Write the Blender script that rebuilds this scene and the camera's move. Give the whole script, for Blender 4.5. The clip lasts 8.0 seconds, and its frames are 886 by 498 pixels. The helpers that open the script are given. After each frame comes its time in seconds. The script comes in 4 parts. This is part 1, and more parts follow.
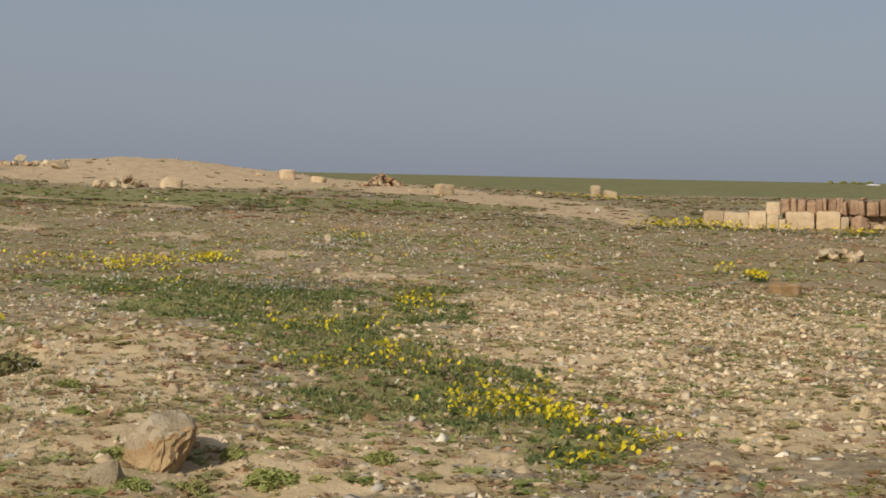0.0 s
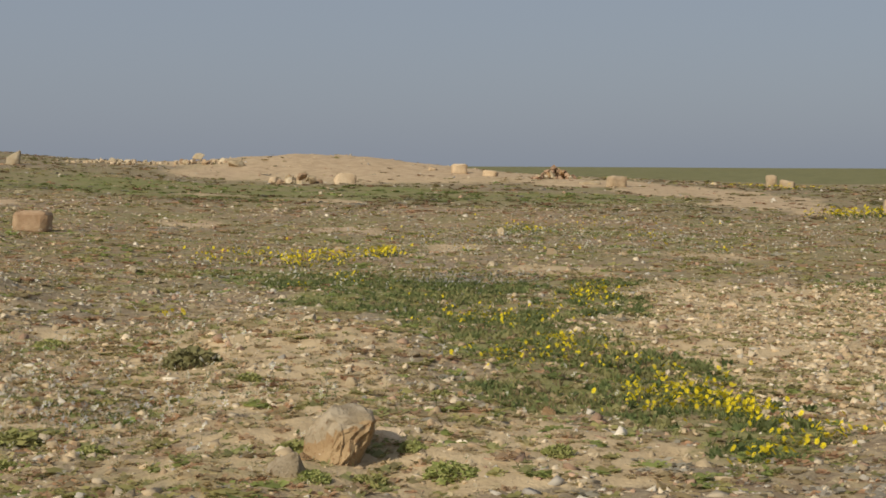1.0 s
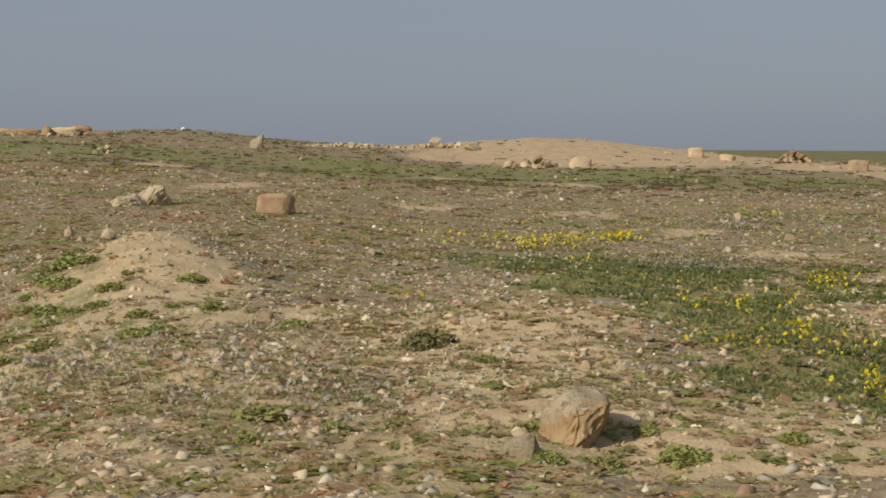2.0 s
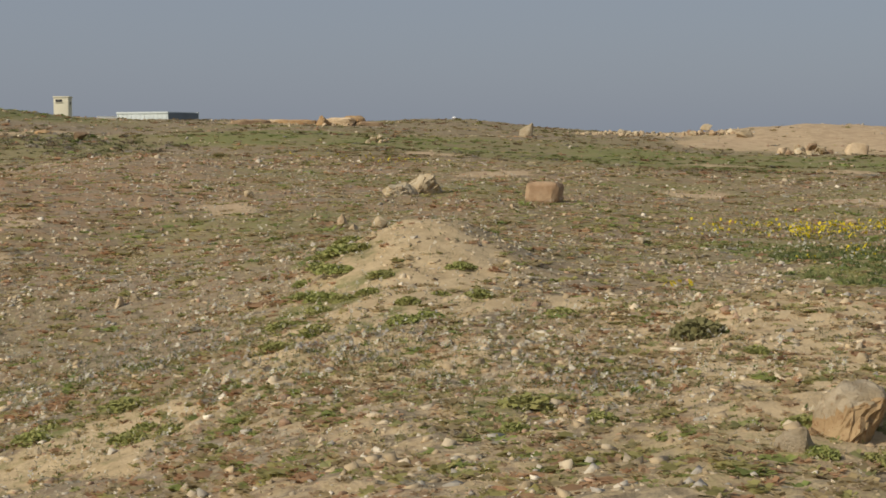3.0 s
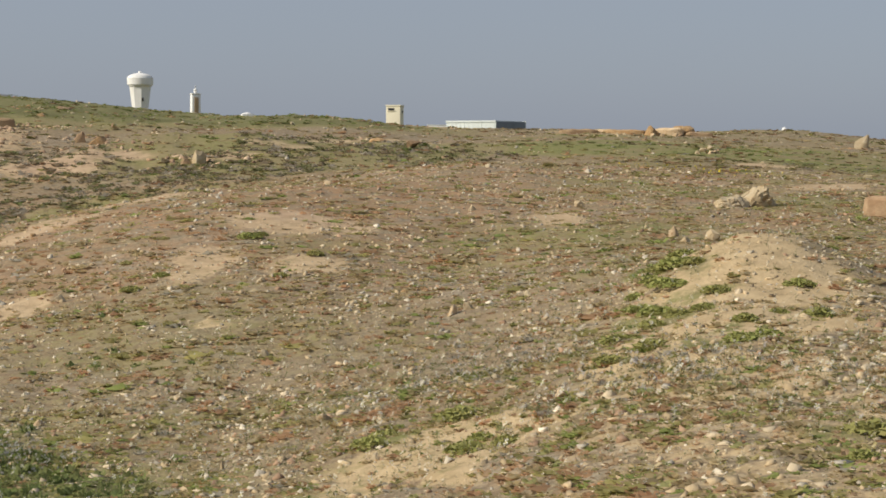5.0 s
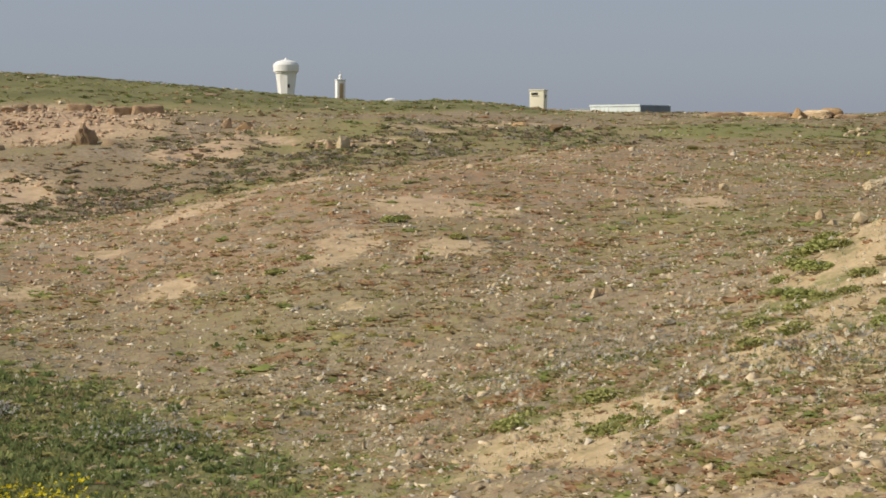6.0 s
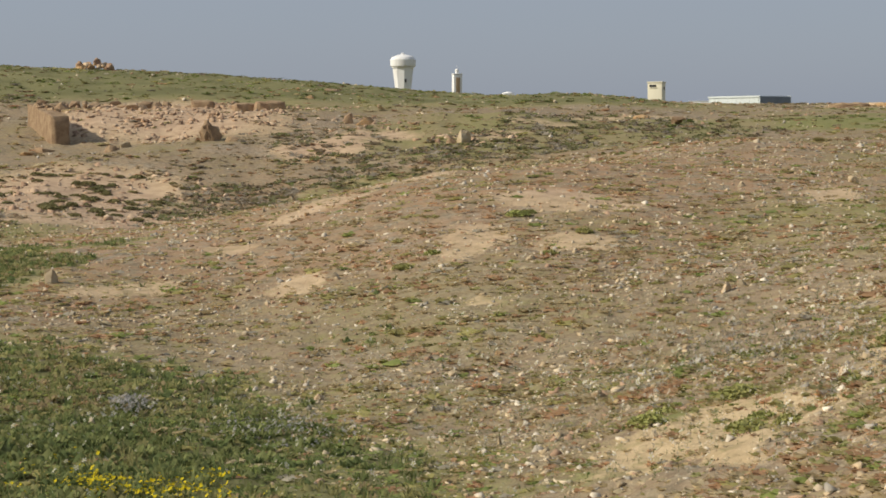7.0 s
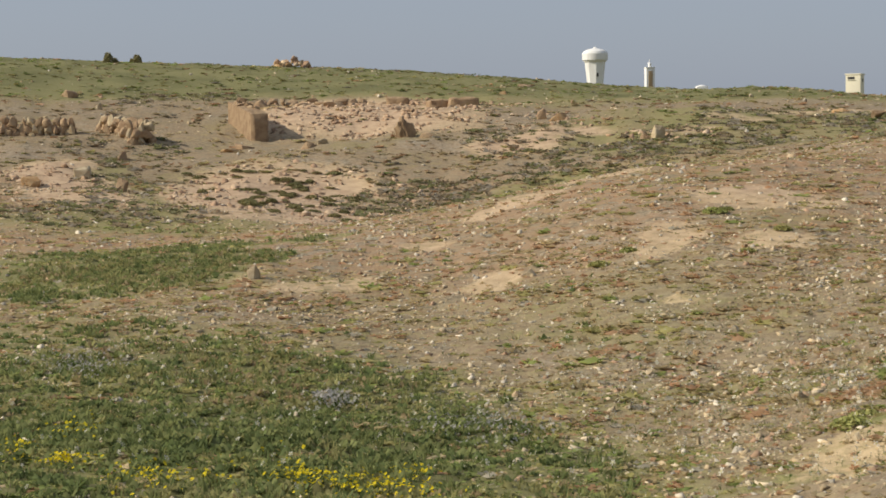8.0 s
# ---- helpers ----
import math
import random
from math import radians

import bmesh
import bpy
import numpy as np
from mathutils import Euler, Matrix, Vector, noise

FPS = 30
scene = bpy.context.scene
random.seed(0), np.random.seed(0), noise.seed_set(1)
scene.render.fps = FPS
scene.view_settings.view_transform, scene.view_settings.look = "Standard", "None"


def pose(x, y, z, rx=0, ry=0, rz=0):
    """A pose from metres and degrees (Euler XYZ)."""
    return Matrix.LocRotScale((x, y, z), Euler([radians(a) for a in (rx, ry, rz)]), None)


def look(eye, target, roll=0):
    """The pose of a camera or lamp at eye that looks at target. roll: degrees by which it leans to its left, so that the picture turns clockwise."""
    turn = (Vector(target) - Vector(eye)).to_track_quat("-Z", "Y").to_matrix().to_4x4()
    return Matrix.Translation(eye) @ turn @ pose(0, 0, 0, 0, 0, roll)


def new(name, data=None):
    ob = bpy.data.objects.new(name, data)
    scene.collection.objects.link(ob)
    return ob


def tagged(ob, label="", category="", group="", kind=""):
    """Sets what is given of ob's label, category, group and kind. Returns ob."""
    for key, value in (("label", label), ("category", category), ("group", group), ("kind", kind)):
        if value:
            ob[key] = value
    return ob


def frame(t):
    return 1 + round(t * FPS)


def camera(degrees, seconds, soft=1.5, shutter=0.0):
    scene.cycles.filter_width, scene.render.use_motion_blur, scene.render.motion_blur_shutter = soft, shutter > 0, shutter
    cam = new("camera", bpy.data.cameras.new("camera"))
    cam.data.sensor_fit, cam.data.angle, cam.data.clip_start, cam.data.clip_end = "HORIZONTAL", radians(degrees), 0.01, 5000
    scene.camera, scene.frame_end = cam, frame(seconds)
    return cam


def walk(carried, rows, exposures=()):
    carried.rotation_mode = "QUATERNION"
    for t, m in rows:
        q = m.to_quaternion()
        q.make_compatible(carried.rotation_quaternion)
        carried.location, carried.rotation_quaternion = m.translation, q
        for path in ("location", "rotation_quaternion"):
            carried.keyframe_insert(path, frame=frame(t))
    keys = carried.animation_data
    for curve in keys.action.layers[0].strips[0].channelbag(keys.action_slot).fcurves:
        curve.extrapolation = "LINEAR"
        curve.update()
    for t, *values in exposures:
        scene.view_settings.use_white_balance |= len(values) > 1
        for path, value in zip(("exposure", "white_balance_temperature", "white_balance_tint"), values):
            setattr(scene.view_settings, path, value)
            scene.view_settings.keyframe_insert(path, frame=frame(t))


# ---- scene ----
cam = camera(29.29, 8.0, soft=1.7)

# seconds, place and turn of the hand-held camera at eye height
PATH = [
    (0.0, pose(0.000, -0.000, 1.650, 87.767, -1.106, 0.043)),
    (0.5, pose(-0.008, 0.047, 1.638, 87.636, -0.500, 2.633)),
    (1.0, pose(-0.024, 0.051, 1.641, 87.477, -0.263, 5.827)),
    (1.2, pose(-0.032, 0.015, 1.646, 87.336, -0.316, 7.229)),
    (2.3, pose(-0.008, -0.104, 1.657, 86.845, -0.475, 16.513)),
    (2.5, pose(-0.033, -0.061, 1.659, 86.861, -0.621, 18.428)),
    (3.0, pose(-0.025, -0.005, 1.648, 86.469, 0.095, 22.817)),
    (3.5, pose(-0.135, 0.064, 1.642, 86.438, 0.073, 26.169)),
    (4.0, pose(-0.191, 0.123, 1.649, 86.789, 0.080, 29.387)),
    (4.2, pose(-0.188, 0.129, 1.642, 86.965, -0.003, 30.468)),
    (5.3, pose(-0.169, 0.007, 1.677, 86.680, -0.415, 35.138)),
    (5.5, pose(-0.144, -0.004, 1.663, 86.705, -0.312, 36.223)),
    (6.0, pose(-0.167, 0.071, 1.639, 86.220, -0.140, 38.607)),
    (6.5, pose(-0.225, 0.102, 1.654, 85.954, 0.173, 40.001)),
    (7.0, pose(-0.295, -0.010, 1.653, 86.012, 0.330, 42.530)),
    (7.5, pose(-0.274, -0.062, 1.659, 86.046, -0.130, 45.566)),
    (8.0, pose(-0.261, -0.141, 1.703, 85.877, 0.635, 48.978)),
]
# the phone brightens a little as it turns towards the hill
walk(cam, PATH, [(0.0, 0.0), (1.0, -.02), (2.5, -.07), (3.0, -.07), (3.5, .02), (4.2, .09), (5.5, .23), (6.5, .22), (7.5, .21), (8.0, .31)])

# ---- light: hazy spring sky, sun from the left and a little behind ----
SUN_BEARING, SUN_HEIGHT = 146.0, 34.0     # degrees left of +y, degrees above the horizon
world = bpy.data.worlds.new("sky")
scene.world = world
world.use_nodes = True
wn = world.node_tree
wn.nodes.clear()
sky = wn.nodes.new("ShaderNodeTexSky")
sky.sky_type, sky.sun_disc = "NISHITA", False
sky.sun_elevation, sky.sun_rotation = radians(SUN_HEIGHT), radians(-SUN_BEARING)
sky.air_density, sky.dust_density, sky.ozone_density = 1.0, 2.0, 2.0
haze = wn.nodes.new("ShaderNodeMix")
haze.data_type = "RGBA"
haze.inputs[0].default_value = 0.80
haze.inputs[7].default_value = (2.70, 3.02, 3.66, 1)
bg = wn.nodes.new("ShaderNodeBackground")
bg.inputs["Strength"].default_value = 0.10
wout = wn.nodes.new("ShaderNodeOutputWorld")
wn.links.new(sky.outputs[0], haze.inputs[6])
wn.links.new(haze.outputs[2], bg.inputs["Color"])
wn.links.new(bg.outputs[0], wout.inputs["Surface"])

sun = new("sun", bpy.data.lights.new("sun", "SUN"))
sun.data.energy, sun.data.angle, sun.data.color = 3.7, radians(0.6), (1.0, 0.925, 0.79)
sun_way = Vector((-math.sin(radians(SUN_BEARING)) * math.cos(radians(SUN_HEIGHT)),
                  math.cos(radians(SUN_BEARING)) * math.cos(radians(SUN_HEIGHT)), math.sin(radians(SUN_HEIGHT))))
sun.matrix_world = look(sun_way * 60, (0, 0, 0))

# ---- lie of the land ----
# heights of the ground, set to fit the camera's view, by bearing (degrees left of +y) and range (metres) from the
# look-out, the camera's own place
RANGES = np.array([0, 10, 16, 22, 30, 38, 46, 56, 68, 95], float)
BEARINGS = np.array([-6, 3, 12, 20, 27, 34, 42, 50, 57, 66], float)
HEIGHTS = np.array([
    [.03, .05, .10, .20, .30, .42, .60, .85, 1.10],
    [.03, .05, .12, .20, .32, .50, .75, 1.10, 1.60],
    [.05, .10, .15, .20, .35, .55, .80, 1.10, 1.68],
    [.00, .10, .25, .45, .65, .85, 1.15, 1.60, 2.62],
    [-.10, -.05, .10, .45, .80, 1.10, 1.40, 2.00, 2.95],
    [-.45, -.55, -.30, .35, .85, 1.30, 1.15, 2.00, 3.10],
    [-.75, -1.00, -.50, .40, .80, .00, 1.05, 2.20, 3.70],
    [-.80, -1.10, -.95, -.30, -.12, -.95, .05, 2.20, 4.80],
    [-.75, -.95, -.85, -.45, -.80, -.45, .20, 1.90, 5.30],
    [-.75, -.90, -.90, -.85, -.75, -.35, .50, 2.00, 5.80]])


def cubic(values, at, axis):
    """Catmull-Rom between rows of values, at fractional row numbers."""
    n = values.shape[axis]
    i = np.clip(np.floor(at).astype(int), 0, n - 2)
    f = at - i
    p = [np.clip(i + k, 0, n - 1) for k in (-1, 0, 1, 2)]
    w = (-.5 * f + f**2 - .5 * f**3, 1 - 2.5 * f**2 + 1.5 * f**3, .5 * f + 2 * f**2 - 1.5 * f**3, -.5 * f**2 + .5 * f**3)
    return p, w


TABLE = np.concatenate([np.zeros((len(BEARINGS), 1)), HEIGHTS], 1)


def hash2(i, j, seed):
    n = (i * 374761393 + j * 668265263 + seed * 974634777) & 0x7fffffff
    n = ((n ^ (n >> 13)) * 1274126177) & 0x7fffffff
    return ((n ^ (n >> 16)) & 0xffff) / 65535.0


def vnoise(x, y, scale, seed=0):
    """Smooth value noise, 0 to 1, with features of about `scale` metres."""
    u, v = np.asarray(x, float) / scale, np.asarray(y, float) / scale
    i, j = np.floor(u).astype(np.int64), np.floor(v).astype(np.int64)
    f, g = u - i, v - j
    f, g = f * f * (3 - 2 * f), g * g * (3 - 2 * g)
    a, b = hash2(i, j, seed), hash2(i + 1, j, seed)
    c, d = hash2(i, j + 1, seed), hash2(i + 1, j + 1, seed)
    return (a + (b - a) * f) * (1 - g) + (c + (d - c) * f) * g


def fbm(x, y, scale, seed=0, octaves=3):
    total, amp, norm = 0, 1.0, 0
    for k in range(octaves):
        total = total + amp * vnoise(x, y, scale / 2**k, seed + 17 * k)
        norm, amp = norm + amp, amp * .5
    return total / norm


def ramp(v, a, b):
    f = np.clip((v - a) / (b - a), 0, 1)
    return f * f * (3 - 2 * f)


def place(bearing, rng):
    """x, y at a bearing left of +y and a range from the look-out."""
    return -math.sin(radians(bearing)) * rng, math.cos(radians(bearing)) * rng


def blob(x, y, bearing, rng, across, along, soft=.35):
    """1 inside an ellipse whose long way lies across the bearing, 0 outside."""
    b = radians(bearing)
    cx, cy = place(bearing, rng)
    dx, dy = x - cx, y - cy
    u = dx * math.cos(b) + dy * math.sin(b)
    v = -dx * math.sin(b) + dy * math.cos(b)
    d = np.sqrt((u / across)**2 + (v / along)**2)
    return 1 - ramp(d, 1 - soft, 1 + soft)


# heaps and hollows: bearing, range, half width across, half width along, height
HEAPS = [
    (23.5, 20.6, 1.25, 2.3, .56),      # pale earth heap
    (24.6, 16.4, 1.0, 1.6, .14),
    (11.2, 14.6, 1.9, 2.3, .24),      # hump behind the broken boulder
    (9.0, 10.6, 1.4, 1.3, .10),
    (10.4, 88.0, 7.5, 9.0, 1.10),      # long bare spoil mound
    (6.0, 84.0, 5.0, 7.0, .22),
    (1.0, 76.0, 9.0, 3.0, .20),
    (52.0, 60.0, 4.5, 4.0, .25),
    (38.0, 84.0, 5.0, 9.0, .45),
    (22.3, 100.0, 4.0, 9.0, .35),
]


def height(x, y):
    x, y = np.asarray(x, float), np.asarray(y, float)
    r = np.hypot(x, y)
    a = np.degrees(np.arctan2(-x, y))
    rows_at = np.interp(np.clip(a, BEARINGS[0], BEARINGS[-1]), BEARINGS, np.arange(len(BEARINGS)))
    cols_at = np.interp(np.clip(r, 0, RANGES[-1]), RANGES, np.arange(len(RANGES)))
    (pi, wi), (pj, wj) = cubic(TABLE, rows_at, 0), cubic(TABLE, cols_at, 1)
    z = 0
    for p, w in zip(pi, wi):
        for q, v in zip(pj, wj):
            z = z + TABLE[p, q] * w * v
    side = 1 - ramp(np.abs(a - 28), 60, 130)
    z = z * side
    z = z - ramp(r, 100, 260) * (.3 + .5 * z)
    # far fields that rise to a low horizon
    z = z + ramp(r, 180, 700) * (3.2 + 1.2 * np.sin(np.radians(a * 2.2 + 105)))
    for b, rng, across, along, h in HEAPS:
        cx, cy = place(b, rng)
        t = radians(b)
        u = (x - cx) * math.cos(t) + (y - cy) * math.sin(t)
        v = -(x - cx) * math.sin(t) + (y - cy) * math.cos(t)
        z = z + h * np.exp(-((u / across)**2 + (v / along)**2) * 1.2)
    rough = ramp(r, 3, 9) * (1 - ramp(r, 120, 300))
    z = z + rough * (.18 * (fbm(x, y, 5.0, 3) - .5) + .11 * (fbm(x, y, 1.1, 5) - .5) + .08 * (fbm(x, y, .32, 9, 2) - .5))
    z = z + rough * ramp(a, 31, 40) * ramp(r, 47, 57) * (1 - .7 * ramp(r, 72, 84)) * (.5 * (fbm(x, y, 4.0, 21) - .5) + .35 * (fbm(x, y, 1.5, 23) - .5))
    return z


def ground_z(x, y):
    return float(height(np.array([x]), np.array([y]))[0])

# ---- materials ----
def material(name, rough=.9):
    m = bpy.data.materials.new(name)
    m.use_nodes = True
    t = m.node_tree
    b = t.nodes["Principled BSDF"]
    b.inputs["Roughness"].default_value = rough
    b.inputs["Specular IOR Level"].default_value = .12
    return m, t, b


def node(t, kind, **values):
    n = t.nodes.new(kind)
    for key, value in values.items():
        n.inputs[key].default_value = value
    return n


def noise_node(t, coords, scale, detail=4, rough=.6, stretch=None):
    n = node(t, "ShaderNodeTexNoise", Scale=scale, Detail=detail, Roughness=rough)
    if stretch:
        mp = node(t, "ShaderNodeMapping", Scale=stretch)
        t.links.new(coords, mp.inputs["Vector"])
        coords = mp.outputs[0]
    t.links.new(coords, n.inputs["Vector"])
    return n.outputs["Fac"]


def math_node(t, op, a, b=None, clamp=False):
    n = t.nodes.new("ShaderNodeMath")
    n.operation, n.use_clamp = op, clamp
    for k, v in enumerate((a, b)):
        if v is None:
            continue
        if isinstance(v, (int, float)):
            n.inputs[k].default_value = v
        else:
            t.links.new(v, n.inputs[k])
    return n.outputs[0]


def span(t, v, a, b):
    n = node(t, "ShaderNodeMapRange")
    n.interpolation_type = "SMOOTHSTEP"
    t.links.new(v, n.inputs[0])
    n.inputs[1].default_value, n.inputs[2].default_value = a, b
    return n.outputs[0]


def mix(t, fac, a, b, how="MIX"):
    n = t.nodes.new("ShaderNodeMix")
    n.data_type, n.blend_type = "RGBA", how
    for k, v in ((0, fac), (6, a), (7, b)):
        if isinstance(v, (int, float)):
            n.inputs[k].default_value = v
        elif isinstance(v, tuple):
            n.inputs[k].default_value = (*v, 1)
        else:
            t.links.new(v, n.inputs[k])
    return n.outputs[2]


def bump(t, bsdf, height_out, strength, distance):
    n = node(t, "ShaderNodeBump", Strength=strength, Distance=distance)
    t.links.new(height_out, n.inputs["Height"])
    t.links.new(n.outputs[0], bsdf.inputs["Normal"])


def soil_material():
    m, t, b = material("soil", .95)
    co = t.nodes.new("ShaderNodeTexCoord").outputs["Object"]
    at = t.nodes.new("ShaderNodeAttribute")
    at.attribute_name = "cover"
    sep = t.nodes.new("ShaderNodeSeparateColor")
    t.links.new(at.outputs["Color"], sep.inputs[0])
    bare, green, red = sep.outputs[0], sep.outputs[1], sep.outputs[2]
    big, mid = noise_node(t, co, .35, 3), noise_node(t, co, 2.2, 4, .65)
    small, grit = noise_node(t, co, 9, 4, .65), noise_node(t, co, 38, 3, .7)
    earth = mix(t, span(t, mid, .35, .65), (.53, .41, .235), (.44, .33, .18))
    earth = mix(t, span(t, grit, .5, .75), earth, (.59, .475, .28))
    earth = mix(t, span(t, small, .62, .72), earth, (.31, .205, .105))
    earth = mix(t, math_node(t, "MULTIPLY", red, span(t, bare, .15, .45)), earth, mix(t, span(t, mid, .35, .65), (.52, .375, .245), (.42, .29, .19)))
    herb = mix(t, span(t, small, .38, .6), (.20, .158, .102), (.30, .242, .155))
    herb = mix(t, math_node(t, "MULTIPLY", span(t, big, .48, .66), span(t, small, .42, .6)), herb, (.335, .285, .215))
    herb = mix(t, math_node(t, "MULTIPLY", red, span(t, mid, .35, .6)), herb, (.37, .225, .125))
    herb = mix(t, span(t, grit, .6, .72), herb, (.47, .385, .245))
    herb = mix(t, span(t, green, .22, .62), herb, mix(t, span(t, small, .35, .6), (.225, .185, .088), (.325, .272, .13)))
    lush = mix(t, span(t, small, .35, .62), (.17, .175, .062), (.24, .23, .09))
    lush = mix(t, span(t, big, .4, .65), lush, (.26, .215, .11))
    meadow = mix(t, span(t, big, .35, .65), (.15, .145, .062), (.215, .20, .09))
    lush = mix(t, span(t, red, .02, .12), meadow, lush)
    speck = math_node(t, "ADD", math_node(t, "MULTIPLY", mid, .9), math_node(t, "MULTIPLY", small, .9))
    bare_f = span(t, math_node(t, "ADD", math_node(t, "MULTIPLY", bare, .8), speck), 1.05, 1.4)
    green_f = span(t, math_node(t, "ADD", green, math_node(t, "MULTIPLY", speck, 1.1)), 1.2, 1.75)
    colour = mix(t, bare_f, herb, earth)
    colour = mix(t, green_f, colour, lush)
    t.links.new(colour, b.inputs["Base Color"])
    lumps = math_node(t, "ADD", math_node(t, "MULTIPLY", small, .8), math_node(t, "MULTIPLY", grit, .35))
    bump(t, b, lumps, .65, .05)
    return m


def tint_material(name, grain=30.0, spread=.35, bump_by=.0, leafy=0.0):
    """Paint taken from the mesh's own tint, varied by grain and from piece to piece."""
    m, t, b = material(name, .85)
    at = t.nodes.new("ShaderNodeAttribute")
    at.attribute_name = "tint"
    co = t.nodes.new("ShaderNodeTexCoord").outputs["Object"]
    n = noise_node(t, co, grain, 3)
    isl = t.nodes.new("ShaderNodeNewGeometry").outputs["Random Per Island"]
    v = math_node(t, "ADD", math_node(t, "MULTIPLY", math_node(t, "ADD", n, isl), spread), 1 - spread)
    hue = t.nodes.new("ShaderNodeHueSaturation")
    t.links.new(v, hue.inputs["Value"])
    t.links.new(at.outputs["Color"], hue.inputs["Color"])
    t.links.new(hue.outputs[0], b.inputs["Base Color"])
    if bump_by:
        bump(t, b, n, .7, bump_by)
    if leafy:
        tr = t.nodes.new("ShaderNodeBsdfTranslucent")
        t.links.new(hue.outputs[0], tr.inputs["Color"])
        mx = t.nodes.new("ShaderNodeMixShader")
        mx.inputs[0].default_value = leafy
        out = t.nodes["Material Output"]
        t.links.new(b.outputs[0], mx.inputs[1])
        t.links.new(tr.outputs[0], mx.inputs[2])
        t.links.new(mx.outputs[0], out.inputs["Surface"])
    return m


def rock_material(name, light, dark, stain, scale=1.0, stain_at=.58):
    """Weathered stone: two tones, ochre stains, pits; each piece a little different."""
    m, t, b = material(name, .92)
    co = t.nodes.new("ShaderNodeTexCoord").outputs["Object"]
    rnd = t.nodes.new("ShaderNodeObjectInfo").outputs["Random"]
    shift = t.nodes.new("ShaderNodeVectorMath")
    shift.operation = "ADD"
    t.links.new(co, shift.inputs[0])
    comb = t.nodes.new("ShaderNodeCombineXYZ")
    t.links.new(math_node(t, "MULTIPLY", rnd, 40.0), comb.inputs[0])
    t.links.new(comb.outputs[0], shift.inputs[1])
    co = shift.outputs[0]
    a, c = noise_node(t, co, 3.0 * scale, 4), noise_node(t, co, 14.0 * scale, 4, .7)
    pits = noise_node(t, co, 45.0 * scale, 3, .7)
    col = mix(t, span(t, a, .35, .65), light, dark)
    col = mix(t, span(t, c, stain_at, stain_at + .12), col, stain)
    col = mix(t, math_node(t, "MULTIPLY", span(t, pits, .6, .75), .5), col, tuple(v * .45 for v in dark))
    hue = t.nodes.new("ShaderNodeHueSaturation")
    t.links.new(math_node(t, "ADD", math_node(t, "MULTIPLY", rnd, .4), .8), hue.inputs["Value"])
    t.links.new(col, hue.inputs["Color"])
    t.links.new(hue.outputs[0], b.inputs["Base Color"])
    bump(t, b, math_node(t, "ADD", c, math_node(t, "MULTIPLY", pits, .6)), .8, .03 / scale)
    return m


def plaster_material(name, colour, dirt, rough=.8):
    m, t, b = material(name, rough)
    co = t.nodes.new("ShaderNodeTexCoord").outputs["Object"]
    a = noise_node(t, co, .25, 5, .65, (1, 1, .35))
    g = noise_node(t, co, 3.0, 4, .7)
    col = mix(t, math_node(t, "MULTIPLY", span(t, a, .45, .75), .6), colour, dirt)
    col = mix(t, math_node(t, "MULTIPLY", g, .15), col, dirt)
    t.links.new(col, b.inputs["Base Color"])
    bump(t, b, g, .2, .02)
    return m


SOIL = soil_material()
HERB = tint_material("herb", 25, .35, leafy=.45)
GRAVEL = tint_material("gravel", 40, .30, bump_by=.01)
PETAL = tint_material("petal", 60, .15, leafy=.3)
LIMESTONE = rock_material("limestone", (.52, .43, .29), (.42, .32, .19), (.44, .26, .12), 1.0)
OCHRE = rock_material("ochre_sandstone", (.47, .33, .18), (.36, .23, .115), (.45, .22, .08), 1.6, .52)
ASHLAR = rock_material("pale_sandstone", (.60, .46, .295), (.50, .365, .22), (.40, .26, .15), .8)
RUBBLE = rock_material("weathered_red_stone", (.40, .27, .17), (.29, .18, .11), (.46, .34, .22), 1.4)
BANK_STONE = rock_material("earthy_stone", (.42, .30, .18), (.30, .20, .12), (.22, .15, .09), 1.0)
BROWN_STONE = rock_material("brown_sandstone", (.44, .31, .19), (.33, .215, .125), (.40, .235, .13), 1.4, .56)
BOULDER_SKIN = rock_material("weathered_boulder_skin", (.44, .36, .25), (.34, .265, .165), (.30, .21, .12), 1.6, .56)
BOULDER_BREAK = rock_material("ochre_break", (.43, .30, .16), (.34, .225, .115), (.26, .15, .07), 2.4, .54)
WHITEWASH = plaster_material("whitewash", (.80, .79, .76), (.58, .56, .52))
CREAM = plaster_material("cream_plaster", (.80, .74, .57), (.6, .53, .4))
METAL_WALL = plaster_material("pale_sheet_cladding", (.62, .66, .64), (.5, .53, .52), .5)
# same cladding for the warehouse ends, with their shade put into the colour
SHADED_WALL = plaster_material("shaded_sheet_cladding", (.20, .22, .25), (.14, .15, .17), .5)
TAN = plaster_material("tan_stone_panel", (.42, .30, .18), (.33, .23, .14))
DARK = plaster_material("dark_opening", (.05, .05, .05), (.03, .03, .03))

